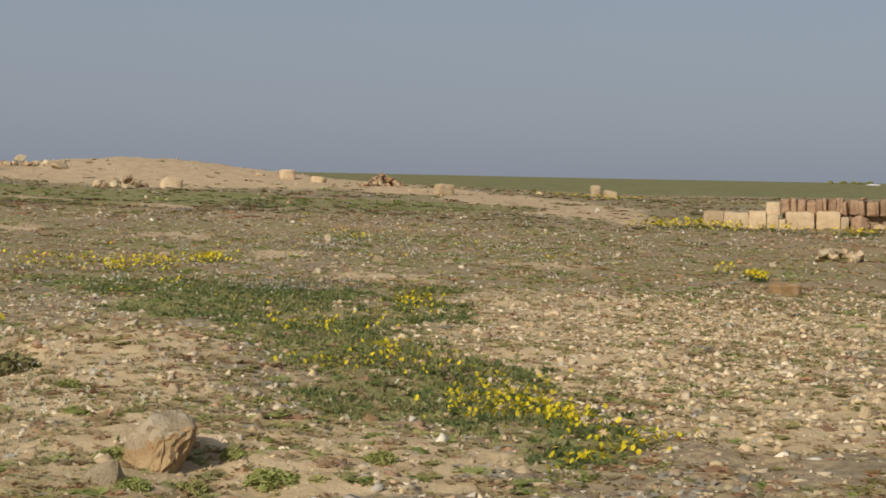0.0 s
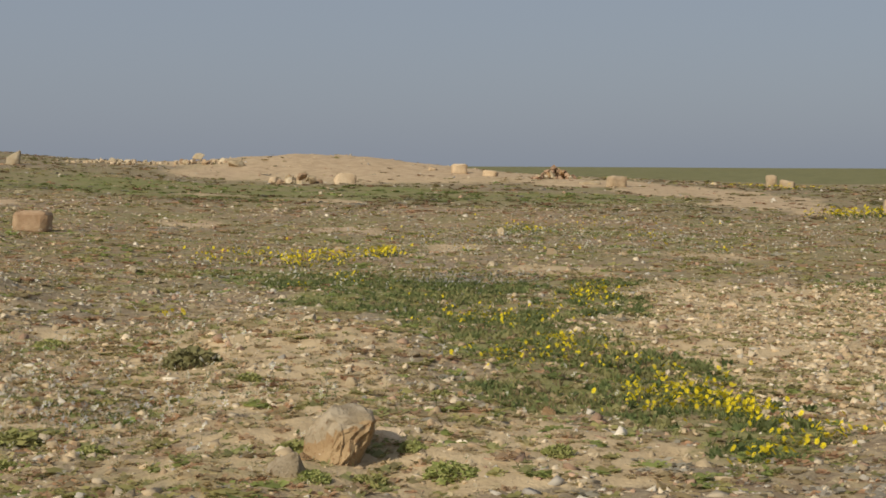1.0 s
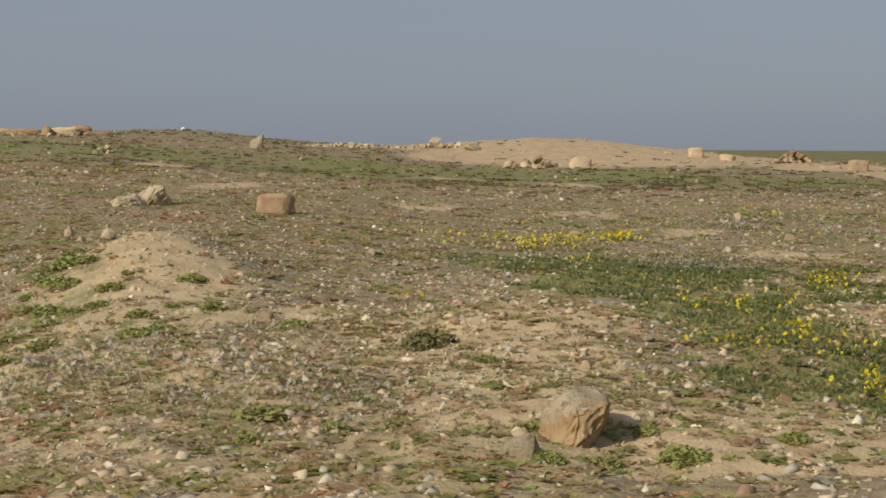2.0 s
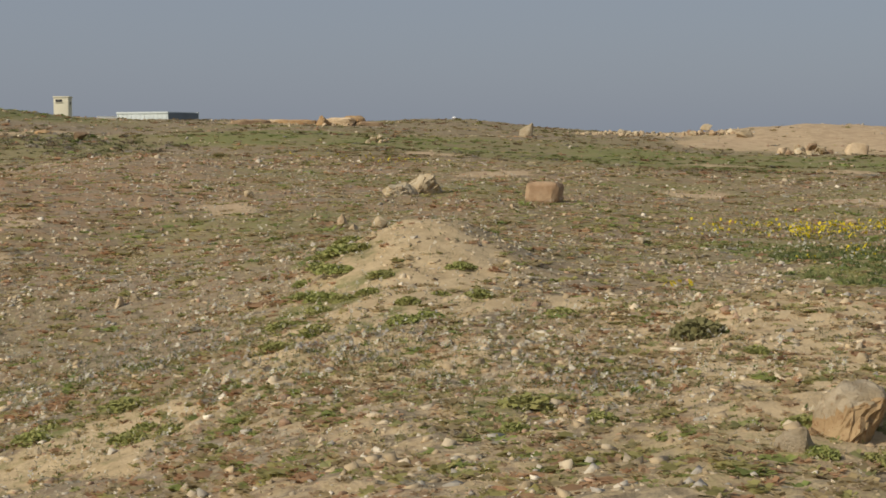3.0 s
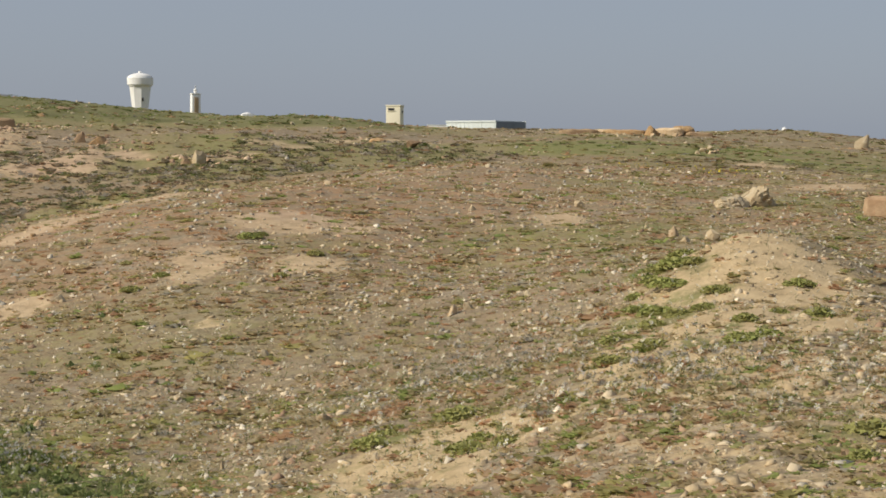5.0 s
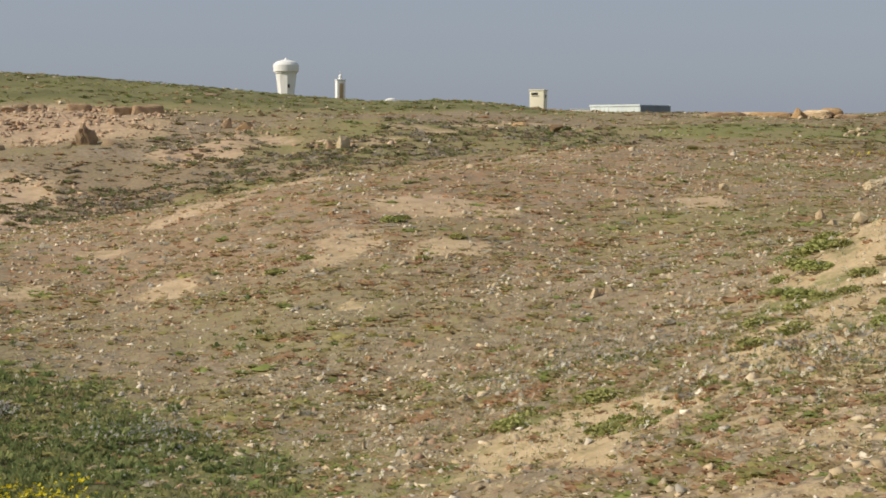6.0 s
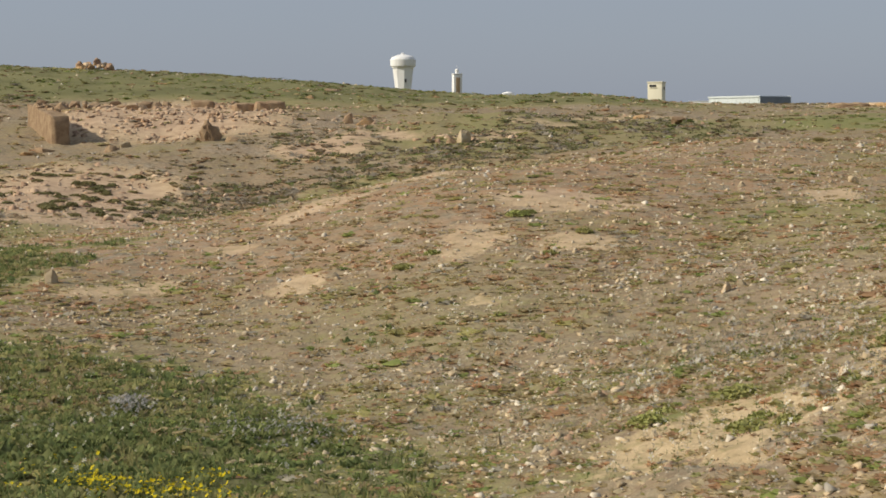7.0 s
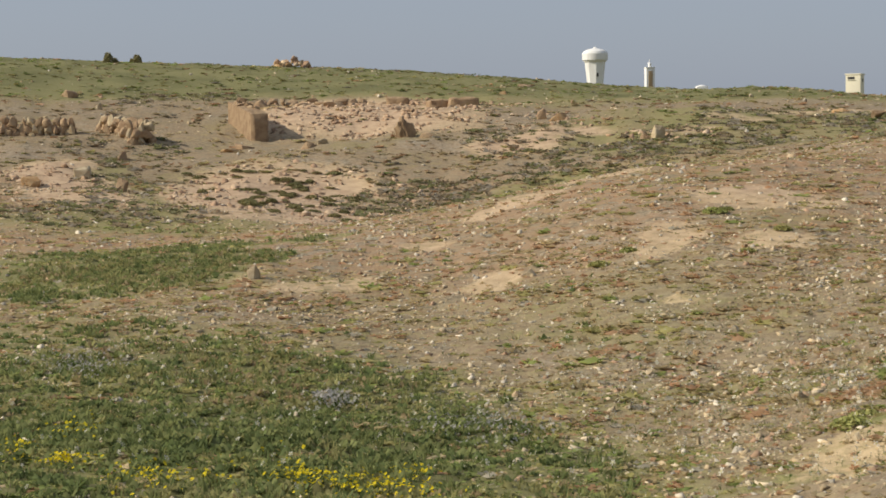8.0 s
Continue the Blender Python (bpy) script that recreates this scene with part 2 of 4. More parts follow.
# ---- ground ----
# bare earth: bearing, range, half width across, half width along
BARE = [
    # stony rise and its crest; crest spots are bare soil and also paint its sunlit edge
    (38.8, 29.9, 1.3, 1.3), (42.2, 26.0, .45, 1.3), (38.2, 25.6, .75, .8), (30.0, 31.7, .6, 1.3), (47.8, 24.9, .45, .8), (56.8, 27.0, .6, .6),
    (53.7, 25.6, .85, .6), (50.2, 29.7, .4, .7), (41.8, 21.8, .2, .45), (40.4, 41.0, 1.0, 1.2), (42.2, 38.8, 1.0, 1.2), (44.1, 36.9, 1.0, 1.1),
    (46.8, 34.6, .7, 1.1), (48.2, 33.2, .5, .9),
    # earth heap and the open soil before it
    (23.9, 21.6, .72, 1.8), (23.7, 18.6, 1.15, 2.0), (24.0, 16.6, 1.1, 1.4), (27.0, 14.4, .8, 1.8), (25.4, 13.2, .6, 1.0), (33.6, 12.7, .7, 1.1),
    (32.4, 12.0, .3, .8), (36.0, 12.0, .3, .6), (19.4, 11.4, .25, .55), (18.5, 16.2, .3, .9), (21.3, 17.0, .3, .9), (22.4, 13.2, .35, .7), (25.7, 23.4, .35, 1.6),
    # hump with the boulder
    (11.3, 14.6, 1.25, 1.2), (14.9, 13.5, .45, 1.1), (10.8, 12.0, .75, 1.5), (9.0, 9.4, 1.0, .8), (8.0, 10.2, .5, .6), (.9, 10.0, .6, .9), (4.2, 9.4, .5, .5),
    # pale stony flat beyond the flower strip
    (-3.8, 21.2, 1.6, 3.6), (-5.8, 15.8, 1.4, 2.4), (-11.4, 18.8, 1.4, 3.9), (-8.0, 20.0, 1.6, 3.5), (-11.9, 12.2, .8, 1.8), (.2, 16.6, .5, 1.0), (-9.0, 14.5, .9, 1.8),
    (9.0, 39.4, .9, 1.4), (2.0, 26.1, .8, 1.4), (14.5, 40, .8, 1.2), (5.5, 33.0, .6, 1.2), (-3.5, 30, .9, 1.2)]
BARE_FAR = [
    (7.5, 86, 10.5, 14), (13, 80, 3, 4), (0, 74, 4.5, 3), (-2.5, 72, 3.2, 2.2), (-4.6, 65, 2.2, 3), (-6, 57, 1.6, 4),
    (55.3, 50.0, 4.0, 7.5), (57.5, 50, 1.8, 4), (51.8, 69.5, 4.8, 6.0), (62.1, 53.5, 1.7, 6.5),
    (15.3, 87, 4, 4), (27.7, 88, 3, 3.4), (35, 92, 3, 3), (-1.8, 67.6, 2.0, 3.4), (-4.5, 59.2, 1.7, 3.6), (-6.9, 53, 1.0, 2.4), (13.4, 59, 2.0, 1.4), (9.4, 55.8, .9, 1.3), (22.6, 56.7, .9, 1.8), (21.3, 44.4, .7, 1.3), (36, 70, 2.2, 1.4), (38.6, 66, 1.8, 1.2), (41.2, 60.5, 1.5, 1.0), (45, 62, 1.8, 1.5), (47, 60, 1.8, 2)]
GREEN = [
    (58.5, 15, 3.0, 6.4), (66, 14.5, 4, 8), (53, 12.5, 2.4, 3.2), (60.8, 30.2, 2.4, 4.6), (57.6, 29.0, 1.1, 2.2), (56.2, 33.4, 1.0, 2.4),
    (6.6, 21.6, 1.1, 2.7), (8.6, 20.0, .7, 1.8), (4.2, 17.2, .95, 2.4), (.9, 21.0, .55, 2.5), (1.3, 14.3, .85, 1.8), (-2.6, 11.9, .65, 1.5), (-4.4, 10.3, .35, .8), (2.5, 12.2, .5, .8), (-.6, 13.2, .6, 1.3), (11.5, 24.5, 1.2, 2.2),
    (26.4, 21.2, .3, 1.7), (27.4, 17.4, .3, 1.0), (24.2, 15.0, .25, .5), (20.2, 10.7, .25, .45), (36.2, 13.8, .25, .8), (49.5, 15.1, .6, 2.6), (46.0, 13.2, .35, 1.5), (46, 42.5, 2.5, 2.5)]
GREEN_FAR = [(14, 62, 10, 7), (3, 60, 6, 4), (26, 68, 9, 6), (60.4, 52, 1.0, 8), (59.5, 43, 4, 3.5), (44, 50, 5, 4), (49, 46, 3, 3), (40, 62, 7, 9), (46, 77, 9, 6), (36, 66, 5, 6)]


def cover(x, y):
    """How bare, how green and how reddish the ground is."""
    r = np.hypot(x, y)
    a = np.degrees(np.arctan2(-x, y))
    wob = fbm(x, y, 1.6, 40) - .5
    wx, wy = x + .8 * wob, y + 1.2 * (fbm(x, y, 1.0, 44) - .5)
    bare = .10 + .42 * (fbm(x, y, 3.0, 31) - .5) + .10 * (1 - ramp(a, 4, 16)) * (1 - ramp(r, 21, 27)) + .24 * (1 - ramp(a, 27, 36)) * ramp(a, 6, 12) * (1 - ramp(r, 17, 23))
    bare = bare - .2 * ramp(a, 38, 46) * (1 - ramp(r, 20, 28)) - .14 * ramp(a, 26, 33) * (1 - ramp(r, 50, 60))
    for spot in BARE:
        bare = np.maximum(bare, blob(wx, wy, *spot, .42) * .95)
    fx, fy = x + 2.4 * (fbm(x, y, 4, 52) - .5), y + 4 * (fbm(x, y, 4, 54) - .5)
    for spot in BARE_FAR:
        bare = np.maximum(bare, blob(fx, fy, *spot) * .95)
    olive = ramp(a, 38, 46) * (1 - ramp(r, 20, 28))
    green = .18 + .5 * (fbm(x, y, 2.2, 61) - .5) + .22 * olive
    gx, gy = x + 1.0 * (fbm(x, y, 1.2, 63) - .5) * (1 + r / 16), y + 1.6 * (fbm(x, y, 1.2, 65) - .5) * (1 + r / 16)
    for spot in GREEN:
        green = np.maximum(green, blob(gx, gy, *spot, .8) * .95)
    for spot in GREEN_FAR:
        green = np.maximum(green, blob(fx, fy, *spot) * (.5 if spot[0] > 33 else .75))
    hill = ramp(a, 28, 40) * ramp(r, 74, 80) + ramp(r, 120, 200)
    green = np.maximum(green, .85 * np.clip(hill, 0, 1))
    green = green * (1 - np.clip(bare - .4, 0, 1) * .8 * (r > 40))
    stony = ramp(a, 26, 37)
    green = np.clip(green + .18 * (1 - stony) * ramp(r, 14, 26) * (1 - np.clip(bare, 0, 1)), 0, 1)
    pink = 0
    for spot in BARE_FAR:
        pink = np.maximum(pink, blob(fx, fy, *spot, .5))
    red = np.clip(ramp(r, 20, 34) * (1 - ramp(r, 48, 58)) * 1.2 * fbm(x, y, 4, 71) * (.55 + .45 * stony) + .25, 0, 1)
    red = np.maximum(red, pink * np.where(a > 40, .95, .6))
    lushness = np.clip(hill, 0, 1) * (1 - pink)
    for spot in GREEN[:6]:
        lushness = np.maximum(lushness, blob(gx, gy, *spot, .6))
    for spot in GREEN_FAR[5:]:
        lushness = np.maximum(lushness, .35 * blob(fx, fy, *spot, .5) * (1 - pink))
    red = red * (1 - ramp(lushness, .3, .7))
    return np.clip(bare, 0, 1), np.clip(green, 0, 1), red


def build_ground():
    fine = np.arange(-22, 72.01, .26)
    back = np.linspace(74, 336, 66)[1:-1]
    az = np.radians(np.concatenate([fine, back]))
    rr = [0.0, 2.0, 4.0, 5.5]
    while rr[-1] < 4800:
        rr.append(rr[-1] + (max(.045, rr[-1] * rr[-1] * .0003) if rr[-1] < 110 else rr[-1] * .035))
    rr = np.array(rr)
    A, Rr = np.meshgrid(az, rr[1:])
    x, y = -np.sin(A) * Rr, np.cos(A) * Rr
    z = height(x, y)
    n, m = len(az), len(rr) - 1
    co = np.concatenate([[[0, 0, ground_z(0, 0)]], np.stack([x, y, z], -1).reshape(-1, 3)])
    i, j = np.meshgrid(np.arange(n), np.arange(m - 1))
    k = (i + 1) % n
    quads = np.stack([1 + j * n + i, 1 + (j + 1) * n + i, 1 + (j + 1) * n + k, 1 + j * n + k], -1).reshape(-1, 4)[:, ::-1]
    tris = np.stack([np.zeros(n, int), 1 + (np.arange(n)), 1 + (np.arange(n) + 1) % n], -1)[:, ::-1]
    me = bpy.data.meshes.new("ground")
    me.vertices.add(len(co))
    me.vertices.foreach_set("co", co.ravel())
    loops = np.concatenate([quads.ravel(), tris.ravel()])
    me.loops.add(len(loops))
    me.loops.foreach_set("vertex_index", loops)
    starts = np.concatenate([np.arange(len(quads)) * 4, len(quads) * 4 + np.arange(len(tris)) * 3])
    me.polygons.add(len(starts))
    me.polygons.foreach_set("loop_start", starts)
    me.update(calc_edges=True)
    b, g, d = cover(co[:, 0], co[:, 1])
    layer = me.color_attributes.new("cover", "FLOAT_COLOR", "POINT")
    layer.data.foreach_set("color", np.stack([b, g, d, np.ones(len(b))], -1).ravel())
    me.shade_smooth()
    me.materials.append(SOIL)
    return tagged(new("ground", me), "stony dry ground with low herbs and bare earth", "ground", kind="structure")


ground = build_ground()

# ---- ground cover: gravel, herbs, grass, flowers ----
rng = np.random.default_rng(7)


def scatter(count, near, far, lo=-17.5, hi=67.0, power=1.0):
    """Points over the sector in view; power 1 is even by area, less thins out with range."""
    u = rng.random(count)
    e = power + 1
    r = (near**e + u * (far**e - near**e))**(1 / e)
    a = np.radians(lo + rng.random(count) * (hi - lo))
    return -np.sin(a) * r, np.cos(a) * r


def soup(name, templates, xs, ys, sizes, tints, mat, label, category, sink=.0, flat=None, upright=False):
    """One mesh of many small pieces: each point takes a template, turned and sized."""
    zs = height(xs, ys)
    verts, faces, cols, base = [], [], [], 0
    which = rng.integers(0, len(templates), len(xs))
    turn = rng.random(len(xs)) * 2 * np.pi
    flat = np.ones(len(xs)) if flat is None else flat
    for k, (tv, tf, tw) in enumerate(templates):
        sel = np.where(which == k)[0]
        if not len(sel):
            continue
        c, s = np.cos(turn[sel])[:, None], np.sin(turn[sel])[:, None]
        sz = sizes[sel][:, None]
        px = (tv[None, :, 0] * c - tv[None, :, 1] * s) * sz + xs[sel][:, None]
        py = (tv[None, :, 0] * s + tv[None, :, 1] * c) * sz + ys[sel][:, None]
        pz = tv[None, :, 2] * sz * flat[sel][:, None] + zs[sel][:, None] - sink * sz
        verts.append(np.stack([px, py, pz], -1).reshape(-1, 3))
        n = len(tv)
        off = base + np.arange(len(sel)) * n
        faces.append((tf[None] + off[:, None, None]).reshape(-1, 3))
        if tw is None:
            col = np.repeat(tints[sel][:, None, :], n, 1)
        else:
            col = np.where(tw[None, :, 3:] > 0, tw[None, :, :3], tints[sel][:, None, :])
        cols.append(col.reshape(-1, 3))
        base += n * len(sel)
    v, f, c = np.concatenate(verts), np.concatenate(faces), np.concatenate(cols)
    me = bpy.data.meshes.new(name)
    me.vertices.add(len(v))
    me.vertices.foreach_set("co", v.ravel())
    me.loops.add(len(f) * 3)
    me.loops.foreach_set("vertex_index", f.ravel())
    me.polygons.add(len(f))
    me.polygons.foreach_set("loop_start", np.arange(len(f)) * 3)
    me.update(calc_edges=True)
    layer = me.color_attributes.new("tint", "FLOAT_COLOR", "POINT")
    layer.data.foreach_set("color", np.concatenate([c, np.ones((len(c), 1))], 1).ravel())
    me.materials.append(mat)
    return tagged(new(name, me), label, category, kind="stuff")


def pebble_template():
    bm = bmesh.new()
    sq = Vector((rng.uniform(.8, 1.3), rng.uniform(.6, 1.0), rng.uniform(.42, .85)))
    for _ in range(8):
        p = Vector(rng.normal(0, 1, 3)).normalized() * rng.uniform(.85, 1.1)
        bm.verts.new([p[i] * sq[i] for i in range(3)])
    got = bmesh.ops.convex_hull(bm, input=bm.verts[:])
    bmesh.ops.delete(bm, geom=list({e for e in got["geom_interior"] + got["geom_unused"] if isinstance(e, bmesh.types.BMVert)}), context="VERTS")
    bmesh.ops.triangulate(bm, faces=bm.faces[:])
    bm.verts.index_update()
    v = np.array([p.co[:] for p in bm.verts])
    f = np.array([[q.index for q in p.verts] for p in bm.faces])
    bm.free()
    f = f[v[f][:, :, 2].mean(1) > -.3]
    return v, f, None


def mat_template(leaves, spread=1.0, tall=.45, width=.16):
    """A low cushion of small leaves."""
    v, f = [], []
    for _ in range(leaves):
        a, d = rng.random() * 6.283, math.sqrt(rng.random()) * .85 * spread
        x, y = math.cos(a) * d, math.sin(a) * d
        up = tall * (1 - .65 * d) * rng.uniform(.5, 1.2)
        out = a + rng.uniform(-1, 1)
        ln, w = rng.uniform(.25, .5), width * rng.uniform(.7, 1.4)
        ox, oy = math.cos(out), math.sin(out)
        k = len(v)
        v += [(x - oy * w, y + ox * w, up * .25), (x + oy * w, y - ox * w, up * .25),
              (x + ox * ln + oy * w * .6, y + oy * ln - ox * w * .6, up), (x + ox * ln * .8 - oy * w * .8, y + oy * ln * .8 + ox * w * .8, up * 1.1)]
        f += [(k, k + 1, k + 2), (k, k + 2, k + 3)]
    n = 5 if leaves < 12 else 7
    k = len(v)
    v.append((rng.uniform(-.15, .15), rng.uniform(-.15, .15), tall * .8))
    for q in range(n):
        a = q / n * 6.283
        d = spread * rng.uniform(.6, .95)
        v.append((math.cos(a) * d, math.sin(a) * d, -.06))
    f += [(k, k + 1 + q, k + 1 + (q + 1) % n) for q in range(n)]
    return np.array(v), np.array(f), None


def blade_template(blades=5, lean=.5):
    v, f = [], []
    for _ in range(blades):
        a = rng.random() * 6.283
        x, y = rng.normal(0, .25, 2)
        w, h = rng.uniform(.05, .1), rng.uniform(.6, 1.1)
        ox, oy, b = math.cos(a), math.sin(a), rng.uniform(.2, lean + .3)
        k = len(v)
        v += [(x - oy * w, y + ox * w, -.05), (x + oy * w, y - ox * w, -.05),
              (x + ox * b * .45 + oy * w, y + oy * b * .45 - ox * w, h * .65), (x + ox * b, y + oy * b, h)]
        f += [(k, k + 1, k + 2), (k, k + 2, k + 3)]
    return np.array(v), np.array(f), None


def flower_template(petals=9, stem=(.09, .13, .03), heart=(.78, .55, .02)):
    """A daisy on its stem with two leaves; unit is the head's radius."""
    v, f, w = [], [], []
    h = rng.uniform(3.0, 7.0)
    lx, ly = rng.uniform(-1.2, 1.2, 2)
    nx, ny = rng.uniform(-1.1, 1.1, 2)
    own = (0, 0, 0, 0)
    for q in range(petals):
        a0 = q / petals * 6.283 + rng.uniform(-.1, .1)
        k = len(v)
        for a, d in ((a0 - .12, .25), (a0 + .12, .25), (a0 + .3, .98), (a0 - .3, 1.02)):
            x, y = math.cos(a) * d, math.sin(a) * d
            v.append((lx + x, ly + y, h + x * nx + y * ny + .1 * d))
            w.append(own)
        f += [(k, k + 1, k + 2), (k, k + 2, k + 3)]
    k = len(v)
    v.append((lx, ly, h + .3))
    w.append((*heart, 1))
    for q in range(6):
        a = q / 6 * 6.283
        x, y = math.cos(a) * .38, math.sin(a) * .38
        v.append((lx + x, ly + y, h + x * nx + y * ny + .12))
        w.append((*heart, 1))
    f += [(k, k + 1 + q, k + 1 + (q + 1) % 6) for q in range(6)]
    for off in (0, 2.1):
        k = len(v)
        v += [(.1 * math.cos(off), .1 * math.sin(off), -.3), (-.1 * math.cos(off), -.1 * math.sin(off), -.3), (lx, ly, h)]
        w += [(*stem, 1)] * 3
        f.append((k, k + 1, k + 2))
    for _ in range(4):
        a, zz, ln = rng.random() * 6.283, rng.uniform(.2, h * .5), rng.uniform(1, 2.2)
        k = len(v)
        v += [(0, 0, zz), (math.cos(a + .25) * ln, math.sin(a + .25) * ln, zz + .7), (math.cos(a - .25) * ln, math.sin(a - .25) * ln, zz + .5)]
        w += [(*stem, 1)] * 3
        f.append((k, k + 1, k + 2))
    return np.array(v), np.array(f), np.array(w)


def pick(colours, weights):
    """A colour for each row of weights."""
    weights = np.asarray(weights, float)
    p = np.cumsum(weights / weights.sum(1, keepdims=True), 1)
    k = (rng.random(len(p))[:, None] > p).sum(1).clip(0, len(colours) - 1)
    return np.array(colours)[k] * rng.uniform(.8, 1.2, (len(p), 1))


PEBBLES = [pebble_template() for _ in range(14)]
STONE_TINTS = [(.52, .425, .29), (.45, .345, .21), (.38, .25, .16), (.40, .355, .285), (.63, .55, .42)]
HERB_TINTS = [(.36, .325, .125), (.45, .345, .18), (.50, .30, .165), (.46, .41, .31), (.27, .315, .10), (.58, .48, .29)]


def keep_for(x, y, how):
    b, g, d = cover(x, y)
    k = rng.random(len(x)) < how(b, g)
    return x[k], y[k], b[k], g[k], d[k]


def gravel(name, count, near, far, small, large, power, label):
    x, y = scatter(count, near, far, power=power)
    patch = fbm(x, y, 1.3, 91)
    sparse = 1 - .5 * ramp(np.hypot(x, y), 18, 26) * (1 - ramp(np.degrees(np.arctan2(-x, y)), 24, 34))
    x, y, b, g, d = keep_for(x, y, lambda b, g: np.clip(1.15 - .9 * g, .04, 1) * (1 - .62 * ramp(b, .4, .8) * (.45 + .55 * ramp(np.degrees(np.arctan2(-x, y)), 3, 7)) * (1 - ramp(np.hypot(x, y), 30, 40))) * (.45 + .9 * ramp(patch, .38, .62)) * sparse)
    size = small + (large - small) * rng.random(len(x))**2.0
    tint = pick(STONE_TINTS, np.stack([.36 + b * 0, .30 + .3 * b, .15 + .25 * d, .16 + b * 0, .14 + b * 0], -1))
    return soup(name, PEBBLES, x, y, size, tint, GRAVEL, label, "gravel", sink=.02)


gravel("gravel", 48000, 7.2, 26, .010, .034, 1.0, "small pale limestone chips strewn over the soil")
gravel("pebbles", 54000, 8, 52, .02, .075, .8, "fist-sized pale and reddish stones over the slope")
gravel("far_stones", 9000, 40, 100, .04, .14, .8, "pale loose stones on the far slopes")


def herbs(name, count, near, far, small, large, leaves, power, label, templates=8):
    ts = [mat_template(leaves, width=.34 if leaves < 12 else .2) for _ in range(templates)]
    x, y = scatter(count, near, far, power=power)
    clump = fbm(x, y, .9, 95, 2)
    x, y, b, g, d = keep_for(x, y, lambda b, g: np.clip(1.12 - np.where(np.hypot(x, y) < 40, .98, 1.05) * b, .04, 1) * (.3 + 1.2 * ramp(clump, .38, .6)))
    size = small + (large - small) * rng.random(len(x))**1.8
    tone = fbm(x, y, 2.5, 97)
    tint = pick(HERB_TINTS, np.stack([.42 + .5 * g, 1.1 * (1 - g) + .05, .2 + 1.0 * d * (1 - g) * ramp(tone, .4, .6), .28 * ramp(tone, .5, .68) + .04,
                                      .05 + 2.2 * np.clip(g - .35, 0, 1), .4 * (1 - g) + .04], -1))
    # far herbs darkened in clusters: the shade of small shrubs, put into the tint
    tint = tint * (1 - .42 * ramp(np.hypot(x, y), 42, 56) * ramp(tone, .35, .6))[:, None]
    return soup(name, ts, x, y, size, tint, HERB, label, "herbs", sink=.05, flat=rng.uniform(.45, .95, len(x)))


herbs("low_herbs", 20000, 7.2, 27, .024, .085, 6, .9, "small tufts of brown and olive herbs")
herbs("cushion_herbs", 8000, 7.2, 27, .05, .12, 14, .9, "low cushions of brown and olive herbs")
herbs("dry_herbs", 34000, 22, 60, .04, .15, 5, .9, "dry brown and green herbs over the slope")
herbs("far_herbs", 23000, 45, 100, .08, .27, 6, .8, "scrubby herbs on the far hillside")


def herb_mats(name, count, near, far, small, large, label):
    """Flat spreading cushions, neighbours of one colour, between them bare soil."""
    ts = [mat_template(14, tall=.20, width=.13) for _ in range(8)]
    x, y = scatter(count, near, far, power=.9)
    clump = fbm(x, y, .7, 195, 2)
    x, y, b, g, d = keep_for(x, y, lambda b, g: (.35 + .65 * (1 - ramp(b, .3, .8))) * ramp(clump, .40, .56))
    size = small + (large - small) * rng.random(len(x))**1.6
    tone, warm = fbm(x, y, 1.6, 197, 2), fbm(x, y, 3.1, 199, 2)
    tint = pick([(.40, .355, .135), (.31, .345, .105), (.48, .30, .165), (.47, .42, .31), (.45, .355, .19)],
                np.stack([.5 + g, .05 + 1.2 * g + .5 * ramp(warm, .52, .65) * (1 - ramp(np.degrees(np.arctan2(-x, y)), 26, 34)), .15 + 1.2 * ramp(tone, .46, .6) * (1 - g), .7 * ramp(1 - tone, .54, .68), .7 + 0 * g], -1))
    return soup(name, ts, x, y, size, tint, HERB, label, "herbs", sink=.04, flat=rng.uniform(.6, 1.3, len(x)))


herb_mats("herb_mats", 11000, 7.2, 17, .045, .15, "flat olive, rusty and grey herb cushions")
herb_mats("spreading_herbs", 9000, 15, 42, .08, .26, "flat spreading herb cushions over the stony slope")


def lush(name, count, near, far, lo, hi, size, label):
    ts = [blade_template(6) for _ in range(6)] + [mat_template(10, tall=.9, width=.17) for _ in range(5)]
    x, y = scatter(count, near, far, lo, hi)
    thick = fbm(x, y, .8, 87, 2)
    x, y, b, g, d = keep_for(x, y, lambda b, g: ramp(g, .3, 1.0) * (.35 + .9 * ramp(thick, .3, .6)))
    sz = size * rng.uniform(.5, 1.25, len(x)) * (.6 + .8 * fbm(x, y, 1.2, 81))
    tone = fbm(x, y, 2.0, 83)
    tint = pick([(.155, .19, .07), (.23, .25, .095), (.33, .31, .13), (.36, .28, .15)],
                np.stack([.9 - .6 * tone, .8 + 0 * tone, 1.1 * ramp(tone, .38, .6), .5 * ramp(tone, .48, .66)], -1))
    return soup(name, ts, x, y, sz, tint, HERB, label, "grass", sink=.03)


lush("meadow_grass", 26000, 8.5, 30, 44, 68, .08, "lush green grass and clover in the hollow")
lush("hollow_grass", 9000, 26, 42, 52, 68, .075, "short green grass behind the stony rise")
lush("verge_herbs", 18000, 8.5, 26, -9, 12, .066, "green leafy herbs along the flower strip")


